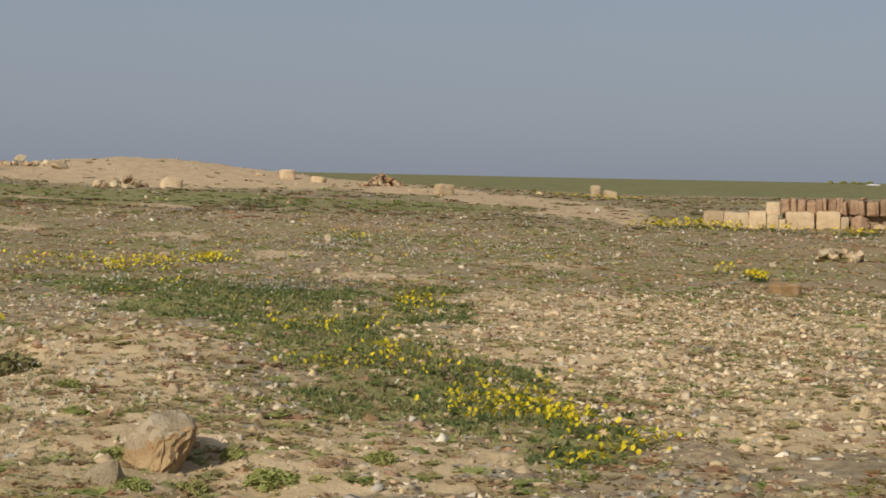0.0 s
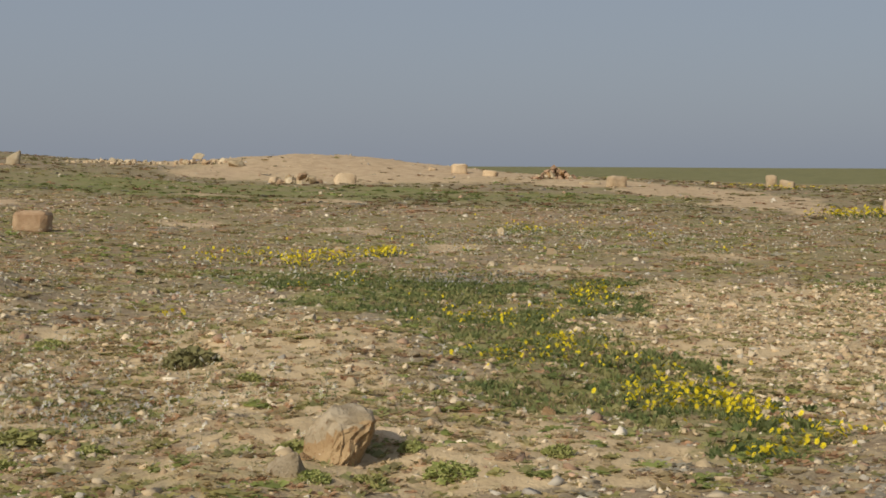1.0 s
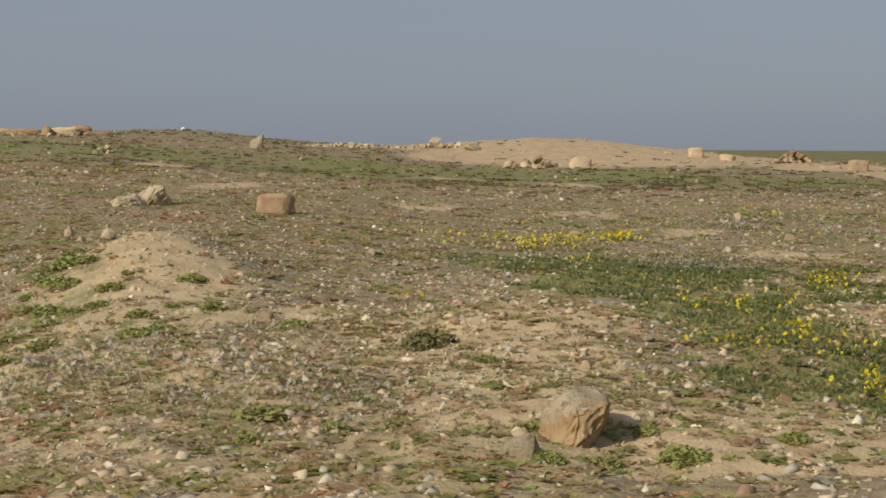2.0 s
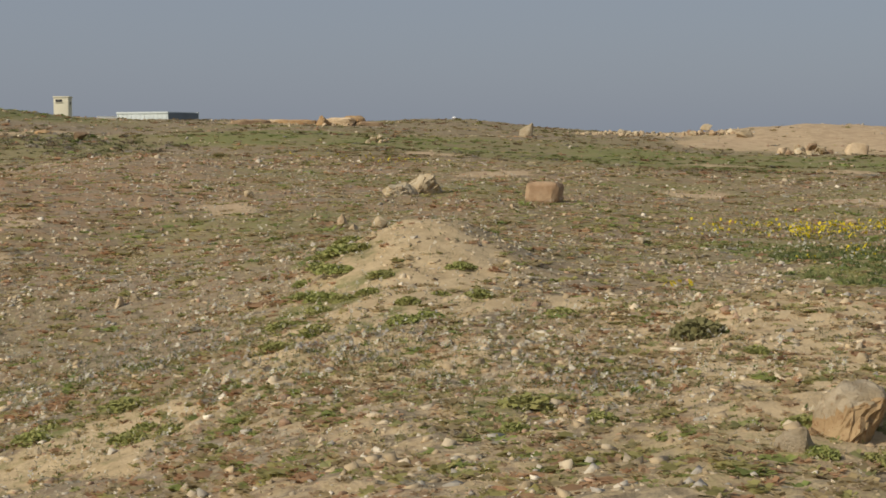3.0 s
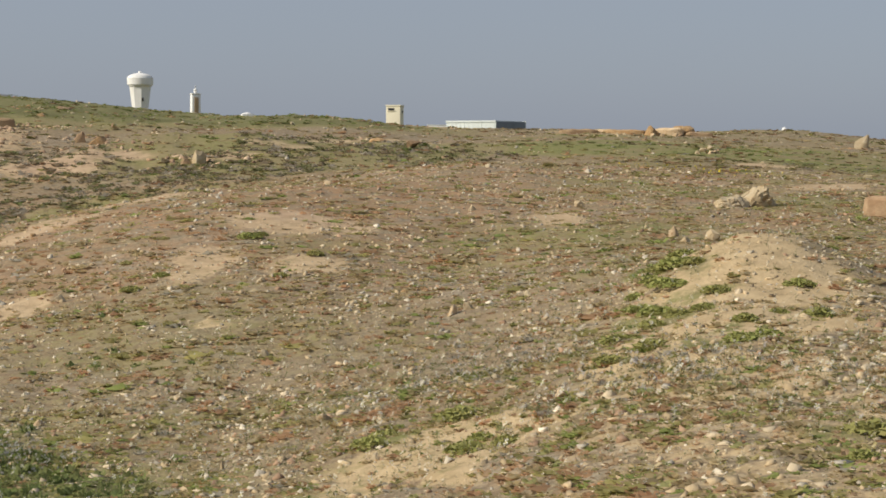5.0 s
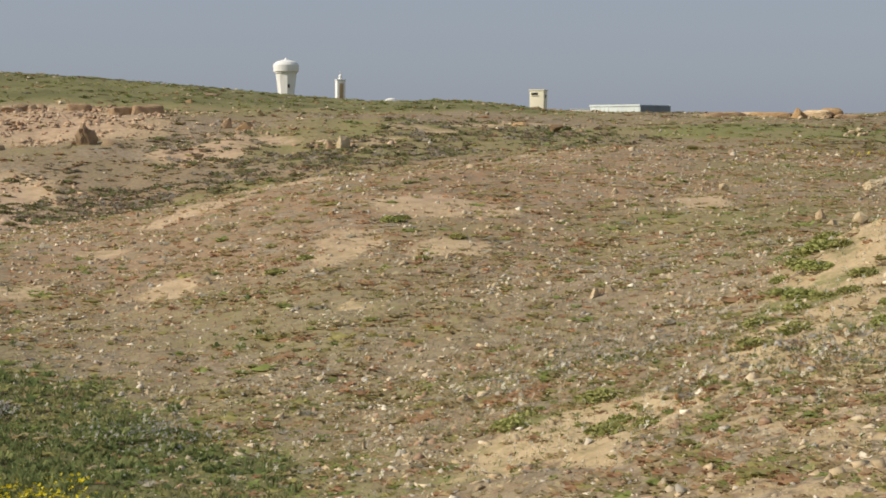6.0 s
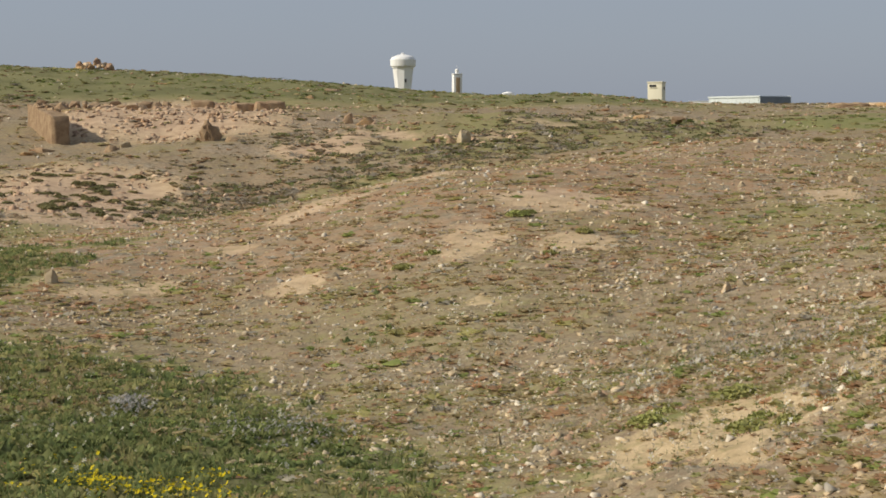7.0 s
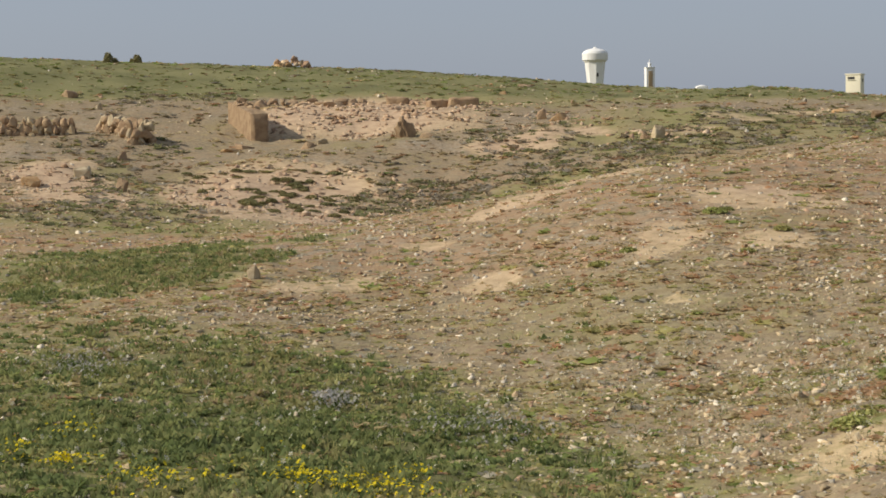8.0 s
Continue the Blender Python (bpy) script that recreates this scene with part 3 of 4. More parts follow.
def flowers(name, spots, head, tint, label, petals=9, heart=(.78, .55, .02)):
    """spots: bearing, range, half width, half depth, number."""
    ts = [flower_template(petals, heart=heart) for _ in range(10)]
    xs, ys = [], []
    for b, r, across, along, count in spots:
        cx, cy = place(b, r)
        t = radians(b)
        count = int(count * 2.6)
        u, v = rng.normal(0, across * .5, count), rng.normal(0, along * .5, count)
        xs.append(cx + u * math.cos(t) - v * math.sin(t))
        ys.append(cy + u * math.sin(t) + v * math.cos(t))
    x, y = np.concatenate(xs), np.concatenate(ys)
    n = len(x)
    tints = np.array(tint)[None] * rng.uniform(.75, 1.1, (n, 1))
    return soup(name, ts, x, y, head * rng.uniform(.6, 1.2, n), tints, PETAL, label, "flowers", sink=0)


YELLOW = (.84, .68, .03)
flowers("yellow_daisies", [(-2.9, 12.2, .5, 1.0, 120), (-4.2, 11.5, .22, .7, 44), (-1.2, 12.6, .4, .8, 34), (3.4, 13.8, .5, .7, 26), (1.9, 15.4, .24, .9, 26), (4.6, 17.8, .6, 1.2, 34), (-4.6, 9.6, .18, .3, 14), (-6.4, 10.5, .34, .6, 34),
                           (1.2, 14.2, .6, .9, 30), (.8, 21.4, .36, 2.0, 64), (2.6, 18.6, .5, 1.4, 16), (10.7, 22.1, .18, .9, 5), (8.9, 24.4, .25, 1.2, 9), (5.6, 20.5, .7, 1.4, 8)],
        .015, YELLOW, "yellow crown daisies along the green strip")
flowers("far_daisies", [(7.9, 30.0, .42, 1.2, 56), (10.4, 28.4, .7, 2.4, 66), (9.2, 29.4, .5, 1.4, 22), (13.8, 28.4, .4, 1.8, 14), (12.3, 29, .6, 1.8, 14), (2.9, 40.4, .7, 2.4, 24), (-3.9, 31.5, .7, 1.8, 8), (-1.1, 37.2, .6, 2.4, 10), (0, 43, 2.5, 3, 20),
                        (-10.5, 27.8, .24, .6, 44), (-9.4, 28.6, .3, 1.2, 9), (1.5, 32, 2.5, 3, 14), (7, 36, 2, 3, 14), (24.5, 48, 1.8, 2.0, 22), (27, 50, 1.5, 2, 10), (15, 17, .2, .2, 3)],
        .022, YELLOW, "scattered yellow daisies among dry herbs")
flowers("wall_daisies", [(-8.6, 49.6, 1.5, 1.2, 70), (-7.6, 51, 1.2, 2.0, 60), (-11, 48.0, 2.2, 1.0, 45), (-13.8, 47, .9, 1.0, 40), (-5, 80, 3, 3, 60)],
        .034, YELLOW, "yellow daisies at the foot of the old wall")
flowers("hollow_daisies", [(53.6, 12.2, .5, .7, 90), (55.0, 12.3, .22, .5, 50), (52.4, 12.0, .4, .5, 46), (51.3, 12.8, .16, .3, 16), (62.9, 13.4, .2, .35, 44), (60.2, 12.5, .26, .7, 40), (62.3, 15.0, .26, .7, 20), (64.4, 14.0, .2, .6, 22), (58.2, 12.4, .2, .4, 10), (56.8, 13.2, .5, .8, 8)],
        .0125, YELLOW, "yellow crown daisies in the green hollow")
flowers("pale_flowers", [(4, 36, 7, 10, 520), (-4, 36, 5, 9, 260), (10, 24, 4, 6, 160), (30, 20, 6, 8, 380), (38, 17, 4, 5, 240), (25, 34, 8, 8, 300), (57, 16, 3, 4, 110), (20, 13, 4, 3, 200), (0, 50, 7, 9, 200)],
        .017, (.76, .73, .64), "tiny white flowers among the stones", 5, (.6, .55, .3))
flowers("tiny_flowers", [(30, 14, 4, 4, 380), (37, 14, 3.5, 4, 340), (24, 12, 3, 3, 300), (33, 20, 5, 6, 260), (17, 11, 2.5, 3, 180), (43, 18, 4, 5, 180)],
        .009, (.78, .72, .58), "tiny cream flowers over the stony slope", 5, (.6, .5, .25))
flowers("lilac_flowers", [(53.8, 16.6, .22, .5, 120), (62, 19, .5, .9, 130), (48.5, 15.4, .7, 1.0, 120), (5, 23.5, .9, 1.2, 160), (4.2, 36, 1.5, 2, 130), (27, 14, 1.0, 1.3, 120), (17.5, 11.5, .7, 1.2, 80), (33, 17, 1.0, 1.6, 120)],
        .014, (.47, .45, .43), "pale lilac flowers in low tufts", 5, (.5, .45, .4))


def patches(name, templates, spots, small, large, tints, mat, label, category):
    """Pieces gathered round spots: bearing, range, half width, half depth, number."""
    xs, ys = [], []
    for b, r, across, along, count in spots:
        cx, cy = place(b, r)
        t = radians(b)
        q, a = np.sqrt(rng.random(count)), rng.random(count) * 6.283
        u, v = across * q * np.cos(a), along * q * np.sin(a)
        xs.append(cx + u * math.cos(t) - v * math.sin(t))
        ys.append(cy + u * math.sin(t) + v * math.cos(t))
    x, y = np.concatenate(xs), np.concatenate(ys)
    size = small + (large - small) * rng.random(len(x))**2.2
    tint = pick(tints, np.ones((len(x), len(tints))))
    return soup(name, templates, x, y, size, tint, mat, label, category, sink=.05)


patches("bank_rubble", PEBBLES, [(51.6, 69, 5.2, 5.4, 1500), (54.4, 52, 4.2, 6.2, 700), (62.5, 54, 2, 3.4, 300), (49, 72.5, 4.5, 2, 350), (52, 74, 5, 1.2, 300), (45.5, 66, 2.5, 3, 200), (42, 60, 2, 3, 120)],
        .03, .20, [(.42, .29, .185), (.36, .24, .155), (.50, .37, .25)], GRAVEL, "brown earth clods and rubble on the bank", "rubble")
GREY_MATS = [mat_template(9, tall=.5, width=.22) for _ in range(5)]
patches("grey_scrub", GREY_MATS, [(50.2, 51, 2.4, 4.5, 420), (47.6, 51, 2.2, 4, 320), (44, 54, 2.6, 5, 420), (40.5, 58, 3, 6, 420), (37.5, 66, 4, 6, 420), (34, 62, 3, 5, 200), (46.5, 61, 2.4, 5, 260), (57.5, 76, 3.5, 3, 160), (50.6, 46, 1.6, 2, 120), (60.5, 45, 3, 3, 260), (60.3, 53, 1.2, 7, 220), (60, 63, 2.5, 3, 160)],
        .08, .28, [(.36, .31, .235), (.25, .23, .12), (.30, .235, .15), (.20, .20, .09)], HERB, "grey-brown dry scrub at the foot of the bank", "scrub")
patches("heath_tufts", GREY_MATS, [(4, 24.5, 1.1, 1.2, 160), (3.2, 36, 2, 2.5, 160), (27, 13.6, 1.1, 1.1, 90), (-8, 9.2, .8, .8, 70), (49, 15.6, .8, 1.2, 90), (33, 17, 1.2, 1.6, 90), (22.5, 26.5, 1.4, 1.6, 120)],
        .03, .09, [(.44, .39, .30), (.43, .30, .19), (.35, .32, .16)], HERB, "grey and rusty heath tufts", "tufts")
CLODS = [(.57, .45, .285), (.52, .395, .24), (.60, .49, .335), (.45, .325, .19)]
patches("pale_clods", PEBBLES, [(-6, 18.5, 2.5, 6, 3400), (-12, 20, 2.6, 6.5, 3200), (-10, 13, 1.8, 2.5, 1000), (11, 13.5, 2.4, 4.5, 600), (23.5, 19, 1.2, 4.5, 200), (37.5, 28.5, 1.6, 1.4, 160)],
        .016, .075, CLODS, GRAVEL, "pale earth clods and limestone lumps on bare soil", "clods")
patches("rust_mats", GREY_MATS, [(-6, 18.5, 2.6, 6, 1700), (-12, 19, 2.6, 6.5, 1700), (12, 12.5, 2.6, 4, 700), (18, 12, 2.6, 4, 700), (26, 13, 2.4, 3.5, 450), (4, 10.2, 1.6, 1.6, 160), (16, 34, 4.5, 6, 500), (22, 32, 3, 5, 300)],
        .03, .085, [(.48, .37, .21), (.43, .365, .175), (.51, .355, .21), (.37, .355, .15)], HERB, "rusty and olive cushions on bare soil", "mats")

# ---- single rocks, blocks and ruins ----
dice = random.Random(11)


def mesh_of(name, bm, mat, smooth=True):
    me = bpy.data.meshes.new(name)
    if smooth:
        bm.normal_update()
        for e in bm.edges:
            e.smooth = not (len(e.link_faces) == 2 and e.calc_face_angle(0) > .5)
    bm.to_mesh(me)
    bm.free()
    me.materials.append(mat)
    if smooth:
        me.polygons.foreach_set("use_smooth", [True] * len(me.polygons))
    return me


def part(name, bm, mat, parent, label="", smooth=True):
    """One mesh object under a thing or a part."""
    ob = new(name, mesh_of(name, bm, mat, smooth))
    ob.parent = parent
    if label:
        ob["label"] = label
    return ob


def rock_bm(size, corners=9, level=3, rough=.07, seed=0):
    """A broken stone: the hull of a few corners, chipped and weathered; its base at z = 0."""
    d = random.Random(seed)
    bm = bmesh.new()
    for _ in range(corners + 7):
        bm.verts.new(Vector((d.gauss(0, 1), d.gauss(0, 1), d.gauss(0, 1))).normalized() * d.uniform(.85, 1.1))
    got = bmesh.ops.convex_hull(bm, input=bm.verts[:])
    bmesh.ops.delete(bm, geom=list({e for e in got["geom_interior"] + got["geom_unused"] if isinstance(e, bmesh.types.BMVert)}), context="VERTS")
    bmesh.ops.bevel(bm, geom=bm.edges[:], offset=.07, segments=1, affect="EDGES", profile=.5)
    bmesh.ops.triangulate(bm, faces=bm.faces[:])
    if level > 2:
        bmesh.ops.subdivide_edges(bm, edges=bm.edges[:], cuts=1 if level == 3 else 3, use_grid_fill=True)
        bmesh.ops.triangulate(bm, faces=bm.faces[:])
    off = Vector((d.uniform(0, 50), d.uniform(0, 50), d.uniform(0, 50)))
    for v in bm.verts:
        p = v.co.copy()
        v.co = p * (1 + rough * (1.2 * noise.noise(p * 1.7 + off) + .8 * noise.noise(p * 4.5 + off) + .5 * noise.noise(p * 10 + off)))
    lo, hi = min(v.co.z for v in bm.verts), max(v.co.z for v in bm.verts)
    wx, wy = max(abs(v.co.x) for v in bm.verts) * 2, max(abs(v.co.y) for v in bm.verts) * 2
    for v in bm.verts:
        z = max((v.co.z - lo) / (hi - lo), .3) - .3
        v.co = Vector((v.co.x / wx * size[0], v.co.y / wy * size[1], z / .7 * size[2]))
    return bm


def block_bm(w, d, h, cuts=5, worn=.06, rough=.02, seed=0):
    """A hewn block with worn edges, centred in x and y, its base at z = 0."""
    dd = random.Random(seed)
    off = Vector((dd.uniform(0, 60), dd.uniform(0, 60), dd.uniform(0, 60)))
    bm = bmesh.new()
    bmesh.ops.create_cube(bm, size=2)
    bmesh.ops.subdivide_edges(bm, edges=bm.edges[:], cuts=cuts, use_grid_fill=True)
    for v in bm.verts:
        p = v.co.copy()
        e = sorted(abs(c) for c in p)
        edge = max(0, e[1] - .62) / .38 * max(0, e[2] - .62) / .38
        p *= 1 - worn * edge
        q = Vector((p.x * w, p.y * d, p.z * h))
        n = noise.noise(q * 1.3 + off) + .6 * noise.noise(q * 3.2 + off) + .4 * noise.noise(q * 8 + off)
        v.co = Vector((p.x * w / 2, p.y * d / 2, (p.z + 1) * h / 2)) + v.co.normalized() * n * rough * min(w, d, h)
    return bm


def lowest(x, y, half):
    xs = np.array([x, x - half, x + half, x, x])
    ys = np.array([y, y, y, y - half, y + half])
    return float(height(xs, ys).min())


def stand(ob, bearing, rng_m, turn=0, sink=.03, half=.15, rx=0, ry=0):
    x, y = place(bearing, rng_m)
    ob.matrix_world = pose(x, y, lowest(x, y, half) - sink, rx, ry, bearing + turn)
    return ob


def rock(name, bearing, rng_m, size, mat, label, seed, turn=0, planes=9, level=3, rough=.07, sink=.05, group="", rx=0, ry=0, category="rock"):
    ob = new(name, mesh_of(name, rock_bm(size, planes, level, rough, seed), mat))
    stand(ob, bearing, rng_m, turn, sink, max(size[:2]) * .45, rx, ry)
    return tagged(ob, label, category, group)


def block(name, bearing, rng_m, size, mat, label, seed, turn=0, worn=.13, rough=.09, sink=.04, group="", rx=0, ry=0):
    ob = new(name, mesh_of(name, block_bm(*size, 5, worn, rough, seed), mat))
    stand(ob, bearing, rng_m, turn, sink, max(size[:2]) * .45, rx, ry)
    return tagged(ob, label, "stone block", group)


# near things
def broken_boulder():
    """Pale weathered back and top, crumbling ochre face where it broke."""
    bm = rock_bm((.46, .42, .34), 15, 4, .07, 29)
    off = Vector((3, 7, 1))
    bm.normal_update()
    for v in bm.verts:
        face = max(0.0, -v.normal.y + .25 * v.normal.x) * (1 if v.co.z < .27 else .2)
        n = noise.noise(v.co * 16 + off) + .7 * noise.noise(v.co * 34 + off)
        v.co += v.normal * n * .038 * face
        v.co.x += .22 * (v.co.z - .12) - max(0, v.co.x - .06) * .5 * max(0, 1 - v.co.z / .25)
        v.co.y += .18 * v.co.z
    bm.normal_update()
    ob = new("boulder", mesh_of("boulder", bm, BOULDER_SKIN))
    ob.data.materials.append(BOULDER_BREAK)
    for p in ob.data.polygons:
        c = p.center
        p.material_index = int(p.normal.y < -.15 and c.z < .21 + .35 * c.x + .03 * noise.noise(c * 20))
    stand(ob, 9.3, 9.5, 0, .03, .12)
    return tagged(ob, "tan boulder with an ochre broken face, half sunk in soil", "boulder")


broken_boulder()
rock("boulder", 11.1, 9.0, (.24, .2, .19), BOULDER_SKIN, "small pale boulder with a hollow in its side", 24, planes=6, rough=.14)
rock("boulder", 7.75, 9.9, (.30, .26, .14), ASHLAR, "low tan rock half buried beside the boulder", 25, rough=.1)
for k, (b, r, w, h) in enumerate([(6.2, 10.2, .10, .07), (5.0, 9.3, .09, .06), (10.4, 16.4, .17, .11), (9.0, 12.3, .13, .08), (3.2, 11.2, .09, .06), (-2.3, 9.7, .12, .08), (-4.9, 11.6, .15, .08), (5.0, 12.8, .1, .06),
                                  (-7.4, 15.6, .16, .09), (-12.4, 15.8, .22, .07), (-14.2, 12.3, .14, .1), (4.2, 27, .24, .13), (9.3, 32, .3, .12), (3.9, 37, .22, .22), (-13, 15, .12, .09), (.8, 9.6, .07, .05), (-3.9, 20.5, .2, .09), (2.2, 30, .25, .13),
                                  (40.1, 19.6, .16, .11), (38.2, 15.7, .17, .10), (33.7, 20.8, .2, .15), (33.2, 21, .14, .12), (48.9, 35.6, .2, .16), (56.0, 26.3, .24, .24), (30.3, 13.9, .15, .1), (43.0, 18, .15, .09), (46.7, 25, .2, .14),
                                  (25.0, 27, .26, .2), (26.3, 28, .2, .2), (25.9, 26.5, .2, .13), (29.4, 34, .22, .14), (33.0, 33.5, .2, .15), (37.8, 43, .3, .2), (31.2, 21.6, .15, .1), (57.7, 17.6, .1, .08), (51.4, 18.2, .14, .1), (47.5, 17.5, .12, .08), (44.4, 16.3, .13, .08), (36.5, 13, .12, .09), (41.6, 14.2, .12, .09)]):
    rock("stone", b, r, (w, w * .75, h), LIMESTONE if k % 4 else ASHLAR, "pale limestone lump lying on the stony soil", 100 + k, dice.uniform(0, 360), 8, 2, .08, .015, "larger loose stones", category="stone")

STONE_MESHES = [mesh_of("stone", rock_bm((1, .8, .6), 8, 2, .09, 300 + k), (LIMESTONE, LIMESTONE, OCHRE, ASHLAR)[k % 4]) for k in range(12)]


def loose_stones(count, near, far):
    made = 0
    while made < count:
        b = dice.uniform(-15.5, 65)
        r = math.sqrt(dice.uniform(near**2, far**2))
        x, y = place(b, r)
        bare, green, _ = (float(v[0]) for v in cover(np.array([x]), np.array([y])))
        if green > .6 and dice.random() > .08:
            continue
        s = .05 + .09 * dice.random()**2.2 * (.7 + r / 30)
        ob = new("stone", STONE_MESHES[dice.randrange(12)])
        ob.matrix_world = pose(x, y, ground_z(x, y) - .2 * s, dice.uniform(-12, 12), dice.uniform(-12, 12), dice.uniform(0, 360)) @ Matrix.Scale(s, 4)
        tagged(ob, "loose weathered stone on the dry slope", "stone", "loose stones")
        made += 1


loose_stones(280, 8.5, 34)

block("stone_block", 19.45, 34.1, (.70, .5, .46), BROWN_STONE, "squared brown sandstone block lying alone", 31, -20, .16, .09, .03, ry=3)
block("stone_block", -11.45, 25.2, (.42, .3, .22), OCHRE, "small reddish stone block beside yellow flowers", 32, 24, .2, .14)
rock("rock_slab", 23.5, 36, (1.35, 1.3, .56), LIMESTONE, "pale slanting slab of bedrock", 133, 10, 16, 4, .2, .1)
rock("rock_slab", 24.2, 35.2, (1.0, .9, .36), LIMESTONE, "pale slanting slab of bedrock", 34, 40, 14, 4, .2, .06)
rock("standing_rock", 20.0, 78, (.75, .6, .75), LIMESTONE, "upright grey rock alone on the rise", 35, 0, 6, 3, .1, .1)


def heap(name, bearing, rng_m, half, high, count, size, mats, label, seed, category="stone pile"):
    """A pile of stones, each one a part."""
    d = random.Random(seed)
    root = stand(new(name), bearing, rng_m, 0, .05, half * .5)
    tagged(root, label, category)
    x0, y0, z0 = root.matrix_world.translation
    for k in range(count):
        a, q = d.uniform(0, 6.283), math.sqrt(d.random())
        px, py = math.cos(a) * q * half, math.sin(a) * q * half * .6
        s = size * d.uniform(.6, 1.35)
        pz = high * max(0, 1 - q**1.4) * d.uniform(.55, 1.0)
        ob = part("stone", rock_bm((s * d.uniform(.9, 1.5), s, s * d.uniform(.6, .9)), 7, 2, .08, seed * 50 + k), mats[d.randrange(len(mats))], root)
        ob.matrix_basis = pose(px, py, pz, d.uniform(-25, 25), d.uniform(-25, 25), d.uniform(0, 360))
    return root


heap("cairn", 25.0, 63.8, .42, .32, 16, .2, [LIMESTONE, ASHLAR], "low cairn of pale grey stones", 41)
heap("rubble_pile", 2.1, 77, .95, .55, 52, .26, [RUBBLE, RUBBLE, OCHRE, LIMESTONE], "pile of reddish broken stones on the mound", 42)
heap("rubble_pile", 54.2, 94.5, 1.2, .6, 46, .32, [OCHRE, ASHLAR, RUBBLE], "pile of ochre stones on the hill's crest", 43)
heap("rubble_pile", -13.2, 34.3, .55, .26, 13, .25, [LIMESTONE, ASHLAR], "cluster of pale tumbled stones", 44)
heap("rubble_pile", 16.8, 84, 2.4, .2, 60, .24, [LIMESTONE, ASHLAR, LIMESTONE], "spread of pale rubble along the rise", 45)
heap("rubble_pile", 13.8, 84, 1.9, .24, 40, .25, [LIMESTONE, ASHLAR, BANK_STONE], "spread of pale rubble along the rise", 46)
for k, (b, w, h) in enumerate([(29.3, 1.5, .34), (28.5, 1.3, .26), (27.8, 1.6, .3), (27.0, 1.4, .28), (26.3, 1.2, .42), (25.85, .9, .5), (25.3, 1.1, .32)]):
    block("stone_block", b, 84.5 + .5 * (k % 2), (w * 1.25, .7, h), (BANK_STONE, ASHLAR, OCHRE)[k % 3], "low worn length of a fallen tan wall on the crest", 470 + k, dice.uniform(-10, 10), .2, .16, .06, "fallen wall")
heap("rubble_pile", 27.2, 83.4, 1.9, .14, 26, .2, [LIMESTONE, BANK_STONE, ASHLAR], "tan rubble of a fallen wall on the crest", 47)
heap("rubble_pile", 10.8, 72.5, 1.1, .32, 18, .34, [ASHLAR, LIMESTONE, BANK_STONE], "tan rubble at the foot of the mound", 49)

block("stone_block", 5.3, 81.2, (.72, .55, .5), ASHLAR, "pale hewn block on the spoil mound", 51, 10)
rock("rock", 6.2, 82, (.4, .3, .2), ASHLAR, "pale stone on the spoil mound", 58, sink=.03)
block("stone_block", 4.25, 79.8, (.66, .5, .34), ASHLAR, "pale hewn slab on the spoil mound", 52, -20, ry=6)
block("stone_block", 0.0, 72.4, (.78, .6, .52), ASHLAR, "pale hewn block beside the bare track", 53, 20)
block("stone_block", .9, 73.5, (.9, .5, .2), LIMESTONE, "low grey slab beside the bare track", 54, 8)
block("stone_block", -5.1, 85, (.5, .5, .66), ASHLAR, "upright pale block in the field", 55, 10)
block("stone_block", -5.6, 85.2, (.75, .5, .42), ASHLAR, "pale block leaning on its neighbour", 56, -8, ry=8)
rock("rock", -3.2, 84, (.42, .34, .22), ASHLAR, "white stone in the field", 57)
rock("rock", 9.1, 71.8, (1.1, .8, .55), ASHLAR, "tan boulder at the foot of the mound", 61, planes=7)
rock("rock", 12.8, 82, (.9, .7, .45), LIMESTONE, "pale boulder on the rise", 62)
rock("rock", 14.0, 86, (1.2, .8, .5), LIMESTONE, "pale boulder on the rise", 63)
rock("rock", 26.9, 83, (.9, .6, .6), OCHRE, "ochre boulder on the crest", 64)


